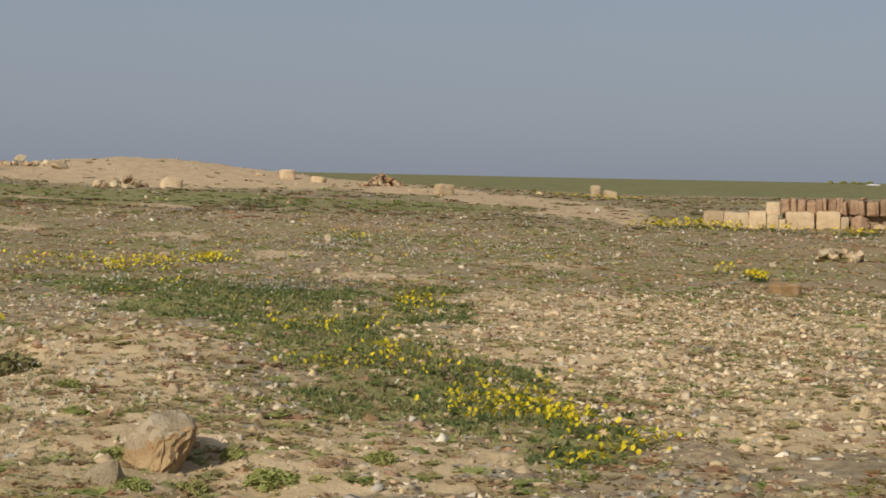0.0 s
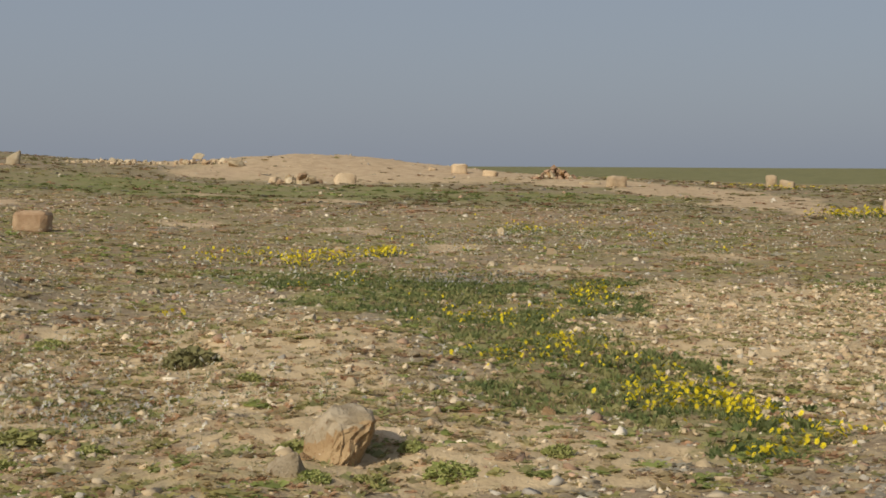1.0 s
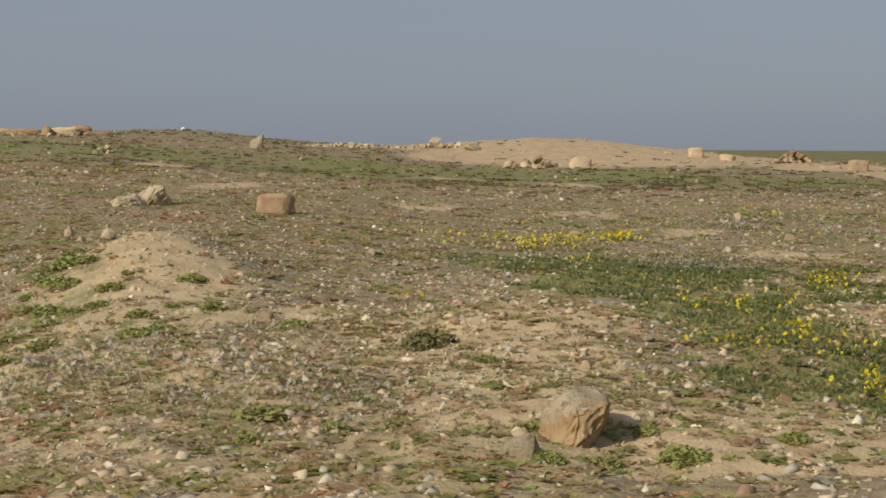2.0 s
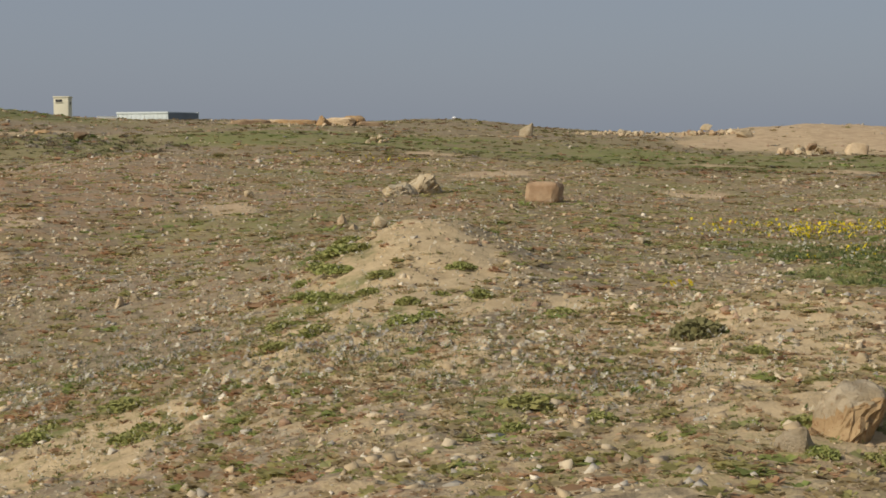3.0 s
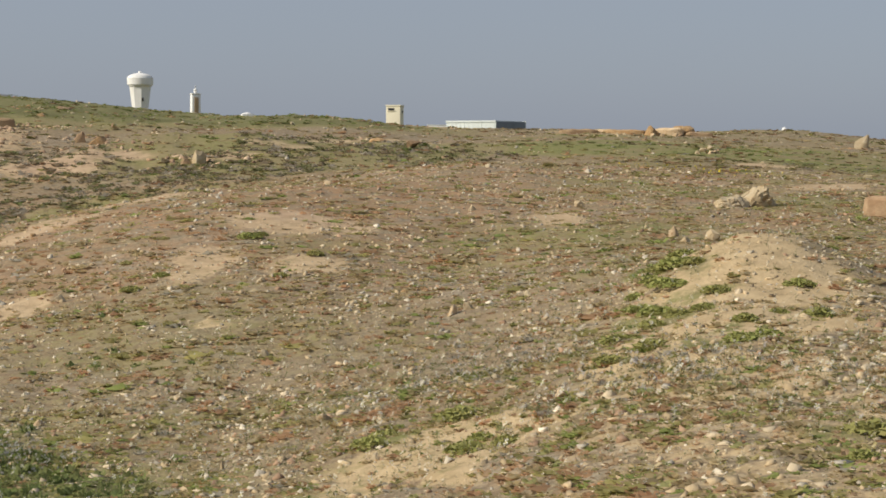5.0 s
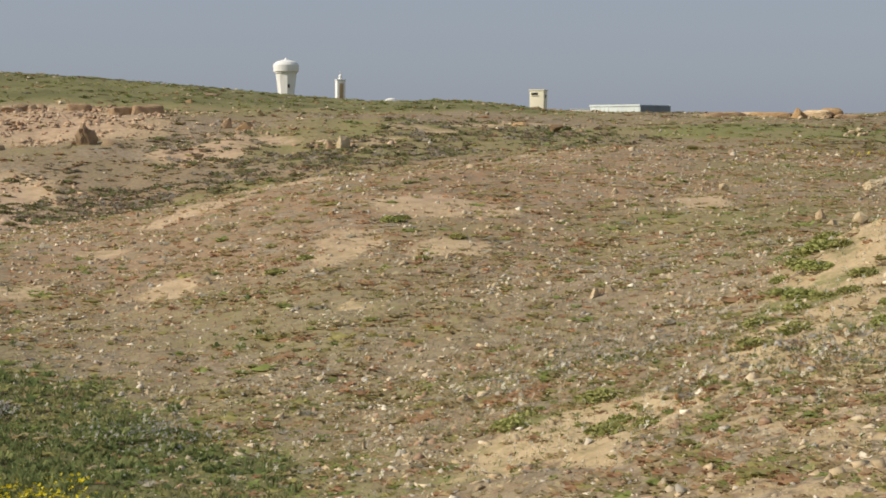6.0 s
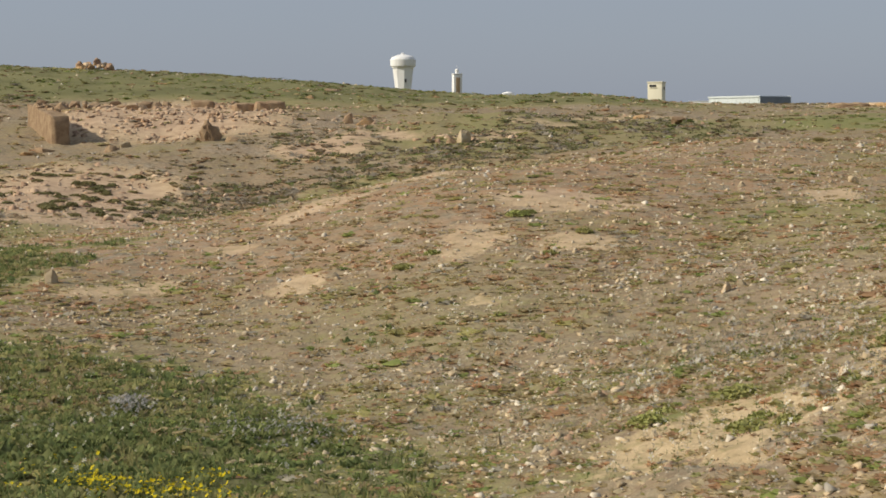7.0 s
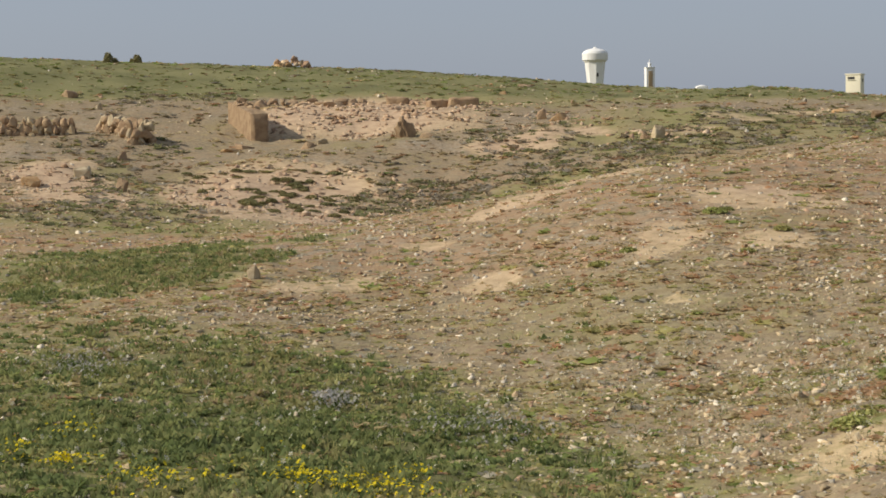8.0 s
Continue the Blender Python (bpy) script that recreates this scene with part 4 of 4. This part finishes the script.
def ashlar_wall():
    """Old wall: a course of pale hewn blocks below, upright red rubble above."""
    root = stand(new("ruined_wall"), -8.7, 50.9, -4, .08, .3)
    tagged(root, "ruined wall of pale hewn blocks topped with reddish rubble", "wall")
    d = random.Random(5)
    lower = [(.60, .55), (.74, .52), (.52, .56), (.34, .50), (.22, .34), (.84, .58), (.70, .60), (.24, .44)]
    x = 0.0
    for k, (w, h) in enumerate(lower):
        ob = part("stone_block", block_bm(w - .008, .55, h * (.95 + .1 * d.random()), 6, .07, .075, 500 + k), ASHLAR, root)
        ob.matrix_basis = pose(x + w / 2, d.uniform(-.04, .04), d.uniform(0, .04), 0, d.uniform(-2, 2), d.uniform(-4, 4))
        x += w
    for k, (px, w, h) in enumerate([(x + .32, .62, .55), (x + .9, .5, .30), (x + 1.6, .95, .42), (x + 2.5, .8, .5), (x + 3.3, .9, .45)]):
        ob = part("rubble_stone", rock_bm((w, .5, h), 7, 3, .09, 540 + k), (RUBBLE, ASHLAR)[k % 2 or k > 2], root)
        ob.matrix_basis = pose(px, -.05, 0)
    # upper course stands a little back
    part_w = block_bm(.42, .5, .40, 4, .1, .04, 560)
    ob = part("stone_block", part_w, ASHLAR, root)
    ob.matrix_basis = pose(2.02, .18, .48, 0, 0, 5)
    px = 2.30
    k = 0
    while px < 8.2:
        w = d.uniform(.11, .30)
        h = d.uniform(.40, .52)
        ob = part("rubble_stone", block_bm(w * 1.02, .5, h, 4, .14, .12, 600 + k), RUBBLE, root)
        ob.matrix_basis = pose(px + w / 2, .2 + d.uniform(-.06, .06), .52, d.uniform(-5, 5), d.uniform(-7, 7), d.uniform(-12, 12))
        px += w * .97
        k += 1
    px = 2.4
    while px < 8.2:
        w = d.uniform(.3, .7)
        if d.random() < .35:
            ob = part("cap_stone", rock_bm((w, .4, d.uniform(.06, .12)), 7, 2, .08, 700 + k), BANK_STONE, root)
            ob.matrix_basis = pose(px + w / 2, .2, .97)
        px += w
        k += 1
    ob = part("core", block_bm(6.0, .5, .95, 5, .03, .03, 720), BANK_STONE, root, "earth and rubble core")
    ob.matrix_basis = pose(5.3, .5, 0)
    return root


ashlar_wall()


# ---- ruins on the far hillside ----
def ruin_wall(bearing, rng_m, length, thick, high, turn, mat, label, seed, slope=0.0, courses=0):
    """A wall end standing out of the bank; runs away from the look-out."""
    root = stand(new("ruined_wall"), bearing, rng_m, turn, .25, .4)
    tagged(root, label, "wall")
    d = random.Random(seed)
    if not courses:
        bm = block_bm(thick, length, high, 12, .05, .035, seed)
        for v in bm.verts:
            v.co.y += length / 2
            v.co.z += slope * v.co.y
        part("masonry", bm, mat, root)
        for k in range(12):
            s = d.uniform(.18, .36)
            ob = part("cap_stone", rock_bm((s * 1.4, s, s * .6), 7, 2, .08, seed + 10 + k), mat, root)
            yy = d.uniform(.4, length - .3)
            ob.matrix_basis = pose(d.uniform(-.2, .2), yy, high * .97 + slope * yy, 0, 0, d.uniform(0, 360))
    else:
        k = 0
        for row in range(courses):
            yy = 0.0
            while yy < length:
                s = d.uniform(.2, .38)
                for side in (-.33, 0, .33):
                    if row == courses - 1 and d.random() < .4:
                        continue
                    ob = part("rubble_stone", rock_bm((thick * d.uniform(.34, .5), s * 1.35, high / courses * d.uniform(1.2, 1.6)), 8, 2, .09, seed + k), mat if d.random() < .75 else LIMESTONE, root)
                    ob.matrix_basis = pose(side * thick + d.uniform(-.08, .08), yy + s / 2, row * high / courses + slope * yy, d.uniform(-12, 12), d.uniform(-12, 12), d.uniform(-25, 25))
                    k += 1
                yy += s
    return root


ruin_wall(55.35, 64.3, 4.6, .70, 1.42, 12, BANK_STONE, "standing end of a tan ruined wall in the bank", 801, .12)
ruin_wall(59.2, 63.6, 3.6, 1.0, 1.1, 22, BANK_STONE, "tumbled rubble wall running into the hillside", 821, .10, 4)
ruin_wall(61.4, 66.2, 4.4, .7, .78, 82, BANK_STONE, "low rubble wall along a hollow", 861, .02, 3)
rock("rock", 50.5, 62.6, (.85, .8, .95), BANK_STONE, "upright brown rock below the bank", 877, planes=9, level=4, rough=.24, sink=.1)
rock("rock", 49.7, 62.4, (.9, .6, .3), BANK_STONE, "flat brown rock below the bank", 872, sink=.08)
for k, (b, r, w, h, lab) in enumerate([(45.9, 67.2, .46, .55, ""), (45.4, 67.0, .9, .45, ""), (42.5, 59.2, .45, .35, ""), (42.05, 59.0, .55, .55, ""),
                                       (55.9, 62.8, .8, .3, ""), (56.3, 62.2, .9, .22, ""), (53.8, 62.2, .7, .4, ""), (53.3, 62.5, .5, .3, ""), (34.9, 66, .8, .45, ""), (36.0, 70, 1.0, .3, ""), (59.9, 60.5, .7, .45, ""), (61.2, 55, .7, .5, ""), (60.0, 51.5, .55, .5, ""), (62.9, 53.0, .7, .45, ""), (61.5, 78, .8, .45, ""), (60.6, 74, .8, .4, ""), (46.4, 84, .8, .3, ""), (47.2, 79, .6, .3, "")]):
    rock("rock", b, r, (w, w * .8, h), (BANK_STONE, OCHRE, BANK_STONE, LIMESTONE)[k % 4], "weathered brown rock among herbs on the hillside", 880 + k, dice.uniform(-30, 30), 7, 3, .1, .08, "rocks on the hillside")
for k, (b, r, w, h) in enumerate([(50.7, 73.5, .95, .42), (49.3, 72.4, 1.1, .5), (48.5, 72.2, 1.3, .6)]):
    block("stone_block", b, r, (w, .7, h), BANK_STONE, "squared brown block at the edge of the bank", 960 + k, dice.uniform(-18, 18), .12, .12, .08, "blocks on the bank")
for k in range(16):
    b = 50.6 + k * .33
    rock("ledge_rock", b, 73.6 + dice.uniform(-.4, .6), (dice.uniform(.5, 1.1), .6, dice.uniform(.22, .42)), BANK_STONE, "brown ledge rock at the top of the bank", 920 + k, dice.uniform(-15, 15), 7, 2, .1, .08, "ledge rocks")


# ---- shrubs ----
def shrub_bm(leaves, seed, tall=.5):
    d = random.Random(seed)
    bm = bmesh.new()
    for _ in range(leaves):
        a, q = d.uniform(0, 6.283), math.sqrt(d.random())
        top = tall * math.sqrt(max(0, 1 - q * q)) * d.uniform(.35, 1.0)
        c = Vector((math.cos(a) * q * .5, math.sin(a) * q * .5, top))
        u = Vector((d.gauss(0, 1), d.gauss(0, 1), d.gauss(0, .7))).normalized()
        w = u.cross(Vector((d.gauss(0, 1), d.gauss(0, 1), d.gauss(0, 1)))).normalized()
        s = d.uniform(.04, .085)
        bm.faces.new([bm.verts.new(c + u * s * 1.6), bm.verts.new(c + w * s * .6), bm.verts.new(c - u * s), bm.verts.new(c - w * s * .6)])
    for _ in range(14):
        a, q = d.uniform(0, 6.283), d.uniform(.2, .45)
        e = Vector((math.cos(a) * q, math.sin(a) * q, tall * d.uniform(.4, .9)))
        k = Vector((-math.sin(a), math.cos(a), 0)) * .012
        bm.faces.new([bm.verts.new(k), bm.verts.new(-k), bm.verts.new(e)])
    return bm


def leaf_material(name, a, b2):
    m, t, b = material(name, .8)
    isl = t.nodes.new("ShaderNodeNewGeometry").outputs["Random Per Island"]
    rnd = t.nodes.new("ShaderNodeObjectInfo").outputs["Random"]
    col = mix(t, isl, a, b2)
    col = mix(t, math_node(t, "MULTIPLY", rnd, .5), col, (.30, .24, .10))
    t.links.new(col, b.inputs["Base Color"])
    tr = t.nodes.new("ShaderNodeBsdfTranslucent")
    t.links.new(col, tr.inputs["Color"])
    mx = t.nodes.new("ShaderNodeMixShader")
    mx.inputs[0].default_value = .25
    t.links.new(b.outputs[0], mx.inputs[1])
    t.links.new(tr.outputs[0], mx.inputs[2])
    t.links.new(mx.outputs[0], t.nodes["Material Output"].inputs["Surface"])
    return m


LEAF = leaf_material("shrub_leaf", (.27, .31, .09), (.42, .41, .15))
DARK_LEAF = leaf_material("dark_shrub_leaf", (.17, .175, .078), (.28, .255, .12))
SHRUBS = [mesh_of("shrub", shrub_bm(420, 60 + k, .38), LEAF, False) for k in range(6)]


DARK_SHRUBS = [mesh_of("shrub", shrub_bm(420, 80 + k, .38), DARK_LEAF, False) for k in range(3)]


def shrub(bearing, rng_m, wide, tall, k, label, group="", dark=False):
    x, y = place(bearing, rng_m)
    ob = new("shrub", DARK_SHRUBS[k % 3] if dark else SHRUBS[k % 6])
    ob.matrix_world = pose(x, y, ground_z(x, y) - .02, 0, 0, k * 47) @ Matrix.Diagonal((wide, wide, tall / .38, 1))
    return tagged(ob, label, "shrub", group)


shrub(14.25, 13.4, .46, .17, 0, "dark olive cushion shrub on pale soil", dark=True)
CUSHIONS = [(27.6, 19.3, .28), (26.1, 20.4, .6), (25.9, 21.6, .5), (26.5, 19.2, .5), (26.9, 18.0, .45), (24.2, 15.0, .34), (25.4, 17.3, .3), (24.1, 16.1, .26), (23.0, 16.7, .22), (21.7, 16.7, .34), (27.1, 15.3, .36), (22.3, 18.6, .36),
            (20.1, 10.7, .42), (20.5, 9.9, .2), (18.9, 15.3, .3), (10.9, 9.6, .24), (10.3, 8.85, .2), (8.4, 9.0, .25), (5.6, 9.2, .34), (5.9, 11.8, .25), (12.4, 12.4, .2), (36.1, 14.0, .32), (33.5, 14.1, .46), (33.4, 12.4, .36), (32.1, 12.3, .24),
            (27.1, 16.7, .3), (17.6, 10.0, .22), (40.5, 28.1, .42), (40.1, 28.4, .3), (38.3, 26.4, .3), (39.5, 24.7, .34), (44.4, 24.8, .34), (43.4, 25.4, .3), (32.9, 12.9, .26), (36.6, 13.6, .36), (6.9, 9.7, .18), (2.0, 9.7, .22), (25.0, 18.4, .34), (23.4, 15.4, .3), (28.2, 16.2, .4), (26.8, 20.6, .4), (26.2, 22.4, .5), (27.0, 19.8, .36), (25.6, 20.0, .3), (27.4, 18.4, .4), (26.2, 17.4, .36), (24.8, 22.6, .4), (28.6, 14.8, .3)]
for k, (b, r, w) in enumerate(CUSHIONS):
    shrub(b, r, w, .05 + .12 * w, k + 1, "low green cushion plant on pale soil", "cushion plants")
for k in range(64):
    b, r = dice.gauss(54.6, 2.1), dice.uniform(46.5, 57)
    shrub(b, r, dice.uniform(.25, .6), dice.uniform(.07, .15), k, "dark green cushion shrub on the pale bank", "bank shrubs", True)
for b, r, w, h in ((60.22, 93.2, .52, .56), (60.0, 93.4, .36, .3), (59.28, 93.6, .5, .46), (59.45, 93.8, .3, .26)):
    shrub(b, r, w, h, 3, "dark bush on the crest of the hill", "bushes on the crest", True)
for k in range(5):
    shrub(-14.1 + k * .3 + dice.uniform(-.1, .1), 560 + dice.uniform(-20, 20), dice.uniform(2, 3.4), dice.uniform(.6, 1.0), k, "distant dark tree clump on the horizon", "far trees")


# ---- buildings beyond the hill ----
def box_bm(w, d, h, x=0, y=0, z=0, bevel=.05):
    bm = bmesh.new()
    bmesh.ops.create_cube(bm, size=1, matrix=Matrix.Translation((x, y, z + h / 2)) @ Matrix.Diagonal((w, d, h, 1)))
    if bevel:
        bmesh.ops.bevel(bm, geom=bm.edges[:], offset=bevel, segments=2, affect="EDGES", profile=.7)
    return bm


def lathe_bm(profile, sides, smooth_turn=0.0):
    bm = bmesh.new()
    rings = [[bm.verts.new((r * math.cos(2 * math.pi * k / sides + smooth_turn), r * math.sin(2 * math.pi * k / sides + smooth_turn), z)) for k in range(sides)] for r, z in profile]
    for a, b in zip(rings, rings[1:]):
        for k in range(sides):
            bm.faces.new((a[k], a[(k + 1) % sides], b[(k + 1) % sides], b[k]))
    bm.faces.new(rings[0][::-1])
    bm.faces.new(rings[-1])
    return bm


def founded(name, bearing, rng_m, turn, label, category):
    x, y = place(bearing, rng_m)
    root = new(name)
    root.matrix_world = pose(x, y, ground_z(x, y) - .2, 0, 0, bearing + turn)
    return tagged(root, label, category), 1.65 - ground_z(x, y) + .2


def rise(rng_m, degrees, base):
    """Height over the root of what is seen at that elevation from the look-out."""
    return base + rng_m * math.tan(radians(degrees))


def water_tower():
    D = 700
    root, base = founded("water_tower", 43.88, D, 0, "white concrete water tower with a flared shaft and domed tank", "water tower")
    top = rise(D, TOWER_TOP, base)
    rim = top - 2.6
    part("shaft", lathe_bm([(2.2, 0), (3.3, rim - 12.4), (4.35, rim - 3.2)], 8, .12), WHITEWASH, root, smooth=False)
    part("tank", lathe_bm([(4.45, rim - 3.2), (5.15, rim - 2.9), (5.3, rim - .3), (5.15, rim)], 40), WHITEWASH, root)
    part("roof", lathe_bm([(5.1, rim + .01), (4.6, rim + .75), (3.2, rim + 1.4), (1.2, rim + 1.9), (.7, rim + 1.95), (.6, rim + 2.4), (.1, rim + 2.6)], 40), WHITEWASH, root)
    bm = box_bm(.8, .3, 1.5, 1.0, -3.62, rim - 9.6, .02)
    part("opening", bm, DARK, root, "dark doorway")
    part("ring_beam", lathe_bm([(4.3, rim - 3.6), (4.62, rim - 3.5), (4.62, rim - 3.25), (4.4, rim - 3.15)], 40), WHITEWASH, root)
    return root


def minaret():
    D = 600
    root, base = founded("minaret", 42.07, D, 14, "square pale minaret with a recessed panel and lantern", "minaret")
    top = rise(D, MINARET_TOP, base)
    part("shaft", box_bm(3.0, 3.0, top, 0, 0, 0, .06), WHITEWASH, root)
    part("panel", box_bm(1.5, .12, 6.2, 0, -1.53, top - 7.2, .02), TAN, root, "tan recessed panel")
    part("panel", box_bm(.12, 1.5, 6.2, 1.53, 0, top - 7.2, .02), TAN, root, "tan recessed panel")
    part("cornice", box_bm(3.3, 3.3, .35, 0, 0, top + .02, .06), WHITEWASH, root)
    part("lantern", lathe_bm([(.62, top + .37), (.62, top + 1.5), (.72, top + 1.55), (.5, top + 1.9), (.12, top + 2.2)], 12), WHITEWASH, root)
    part("finial", lathe_bm([(.07, top + 2.15), (.07, top + 2.6), (.2, top + 2.75), (.05, top + 2.95), (.03, top + 3.3)], 8), WHITEWASH, root)
    return root


def stair_tower():
    D = 300
    root, base = founded("tower_house", 35.42, D, -14, "cream plastered tower house with a flat parapet", "house")
    top = rise(D, HOUSE_TOP, base)
    part("wall", box_bm(2.55, 2.6, top, 0, 0, 0, .04), CREAM, root)
    part("parapet", box_bm(2.75, 2.8, .22, 0, 0, top + .003, .04), CREAM, root)
    w = part("window", box_bm(1.15, .06, .42, -.35, -1.31, top - .75, .01), DARK, root, "dark window strip")
    part("window_sill", box_bm(1.3, .16, .08, -.35, -1.36, top - .86, .01), CREAM, w)
    part("window", box_bm(.06, .5, .5, 1.31, .2, top - 1.2, .01), DARK, root, "dark side window")
    return root


def warehouse():
    D = 480
    root, base = founded("warehouse", 32.33, D, -37, "long low warehouse clad in pale sheet metal", "warehouse")
    top = rise(D, SHED_TOP, base)
    part("wall", box_bm(17.4, .3, top, 0, -7, 0, .02), METAL_WALL, root, "pale sheet-metal front wall")
    part("wall", box_bm(.3, 13.7, top - .25, 8.55, .003, 0, .02), SHADED_WALL, root, "sheet-metal end wall, coloured dark as its shaded side")
    part("wall", box_bm(17.4, .3, top, 0, 7, 0, .02), METAL_WALL, root)
    part("wall", box_bm(.3, 13.7, top - .25, -8.55, .003, 0, .02), SHADED_WALL, root)
    part("roof", box_bm(17.0, 13.6, .25, 0, 0, top - .3, .05), METAL_WALL, root, "flat sheet-metal roof")
    part("fascia", box_bm(17.6, .2, .5, 0, -7.28, top - .5, .03), METAL_WALL, root, "pale fascia strip")
    for k in range(12):
        part("cladding_rib", box_bm(.08, .08, top - .7, -8.2 + k * 1.49, -7.2, 0, .01), METAL_WALL, root)
    return root


def white_hut(name, bearing, D, wide, degrees, label):
    root, base = founded(name, bearing, D, 10, label, "hut")
    top = rise(D, degrees, base)
    part("wall", box_bm(wide, wide, top - .4, 0, 0, 0, .04), WHITEWASH, root)
    part("roof", lathe_bm([(wide * .48, top - .42), (wide * .44, top - .2), (wide * .25, top), (.05, top + .12)], 20), WHITEWASH, root)
    return root


TOWER_TOP, MINARET_TOP, HOUSE_TOP, SHED_TOP = 2.62, 1.88, 1.55, 1.08
water_tower()
minaret()
stair_tower()
warehouse()
white_hut("white_hut", 22.44, 330, 1.1, .92, "small white domed hut on the skyline")
white_hut("white_hut", 40.36, 520, 3.4, 1.29, "white rooftop beyond the hill")
white_hut("white_hut", -14.2, 520, 5, .22, "distant white house on the horizon")


def yard_wall():
    D = 470
    root, base = founded("yard_wall", 34.0, D, 0, "low white yard wall beside the warehouse", "wall")
    part("wall", box_bm(5.4, .4, rise(D, .93, base), 0, 0, 0, .03), WHITEWASH, root)
    part("coping", box_bm(5.5, .55, .12, 0, 0, rise(D, .93, base) + .003, .03), WHITEWASH, root)


yard_wall()
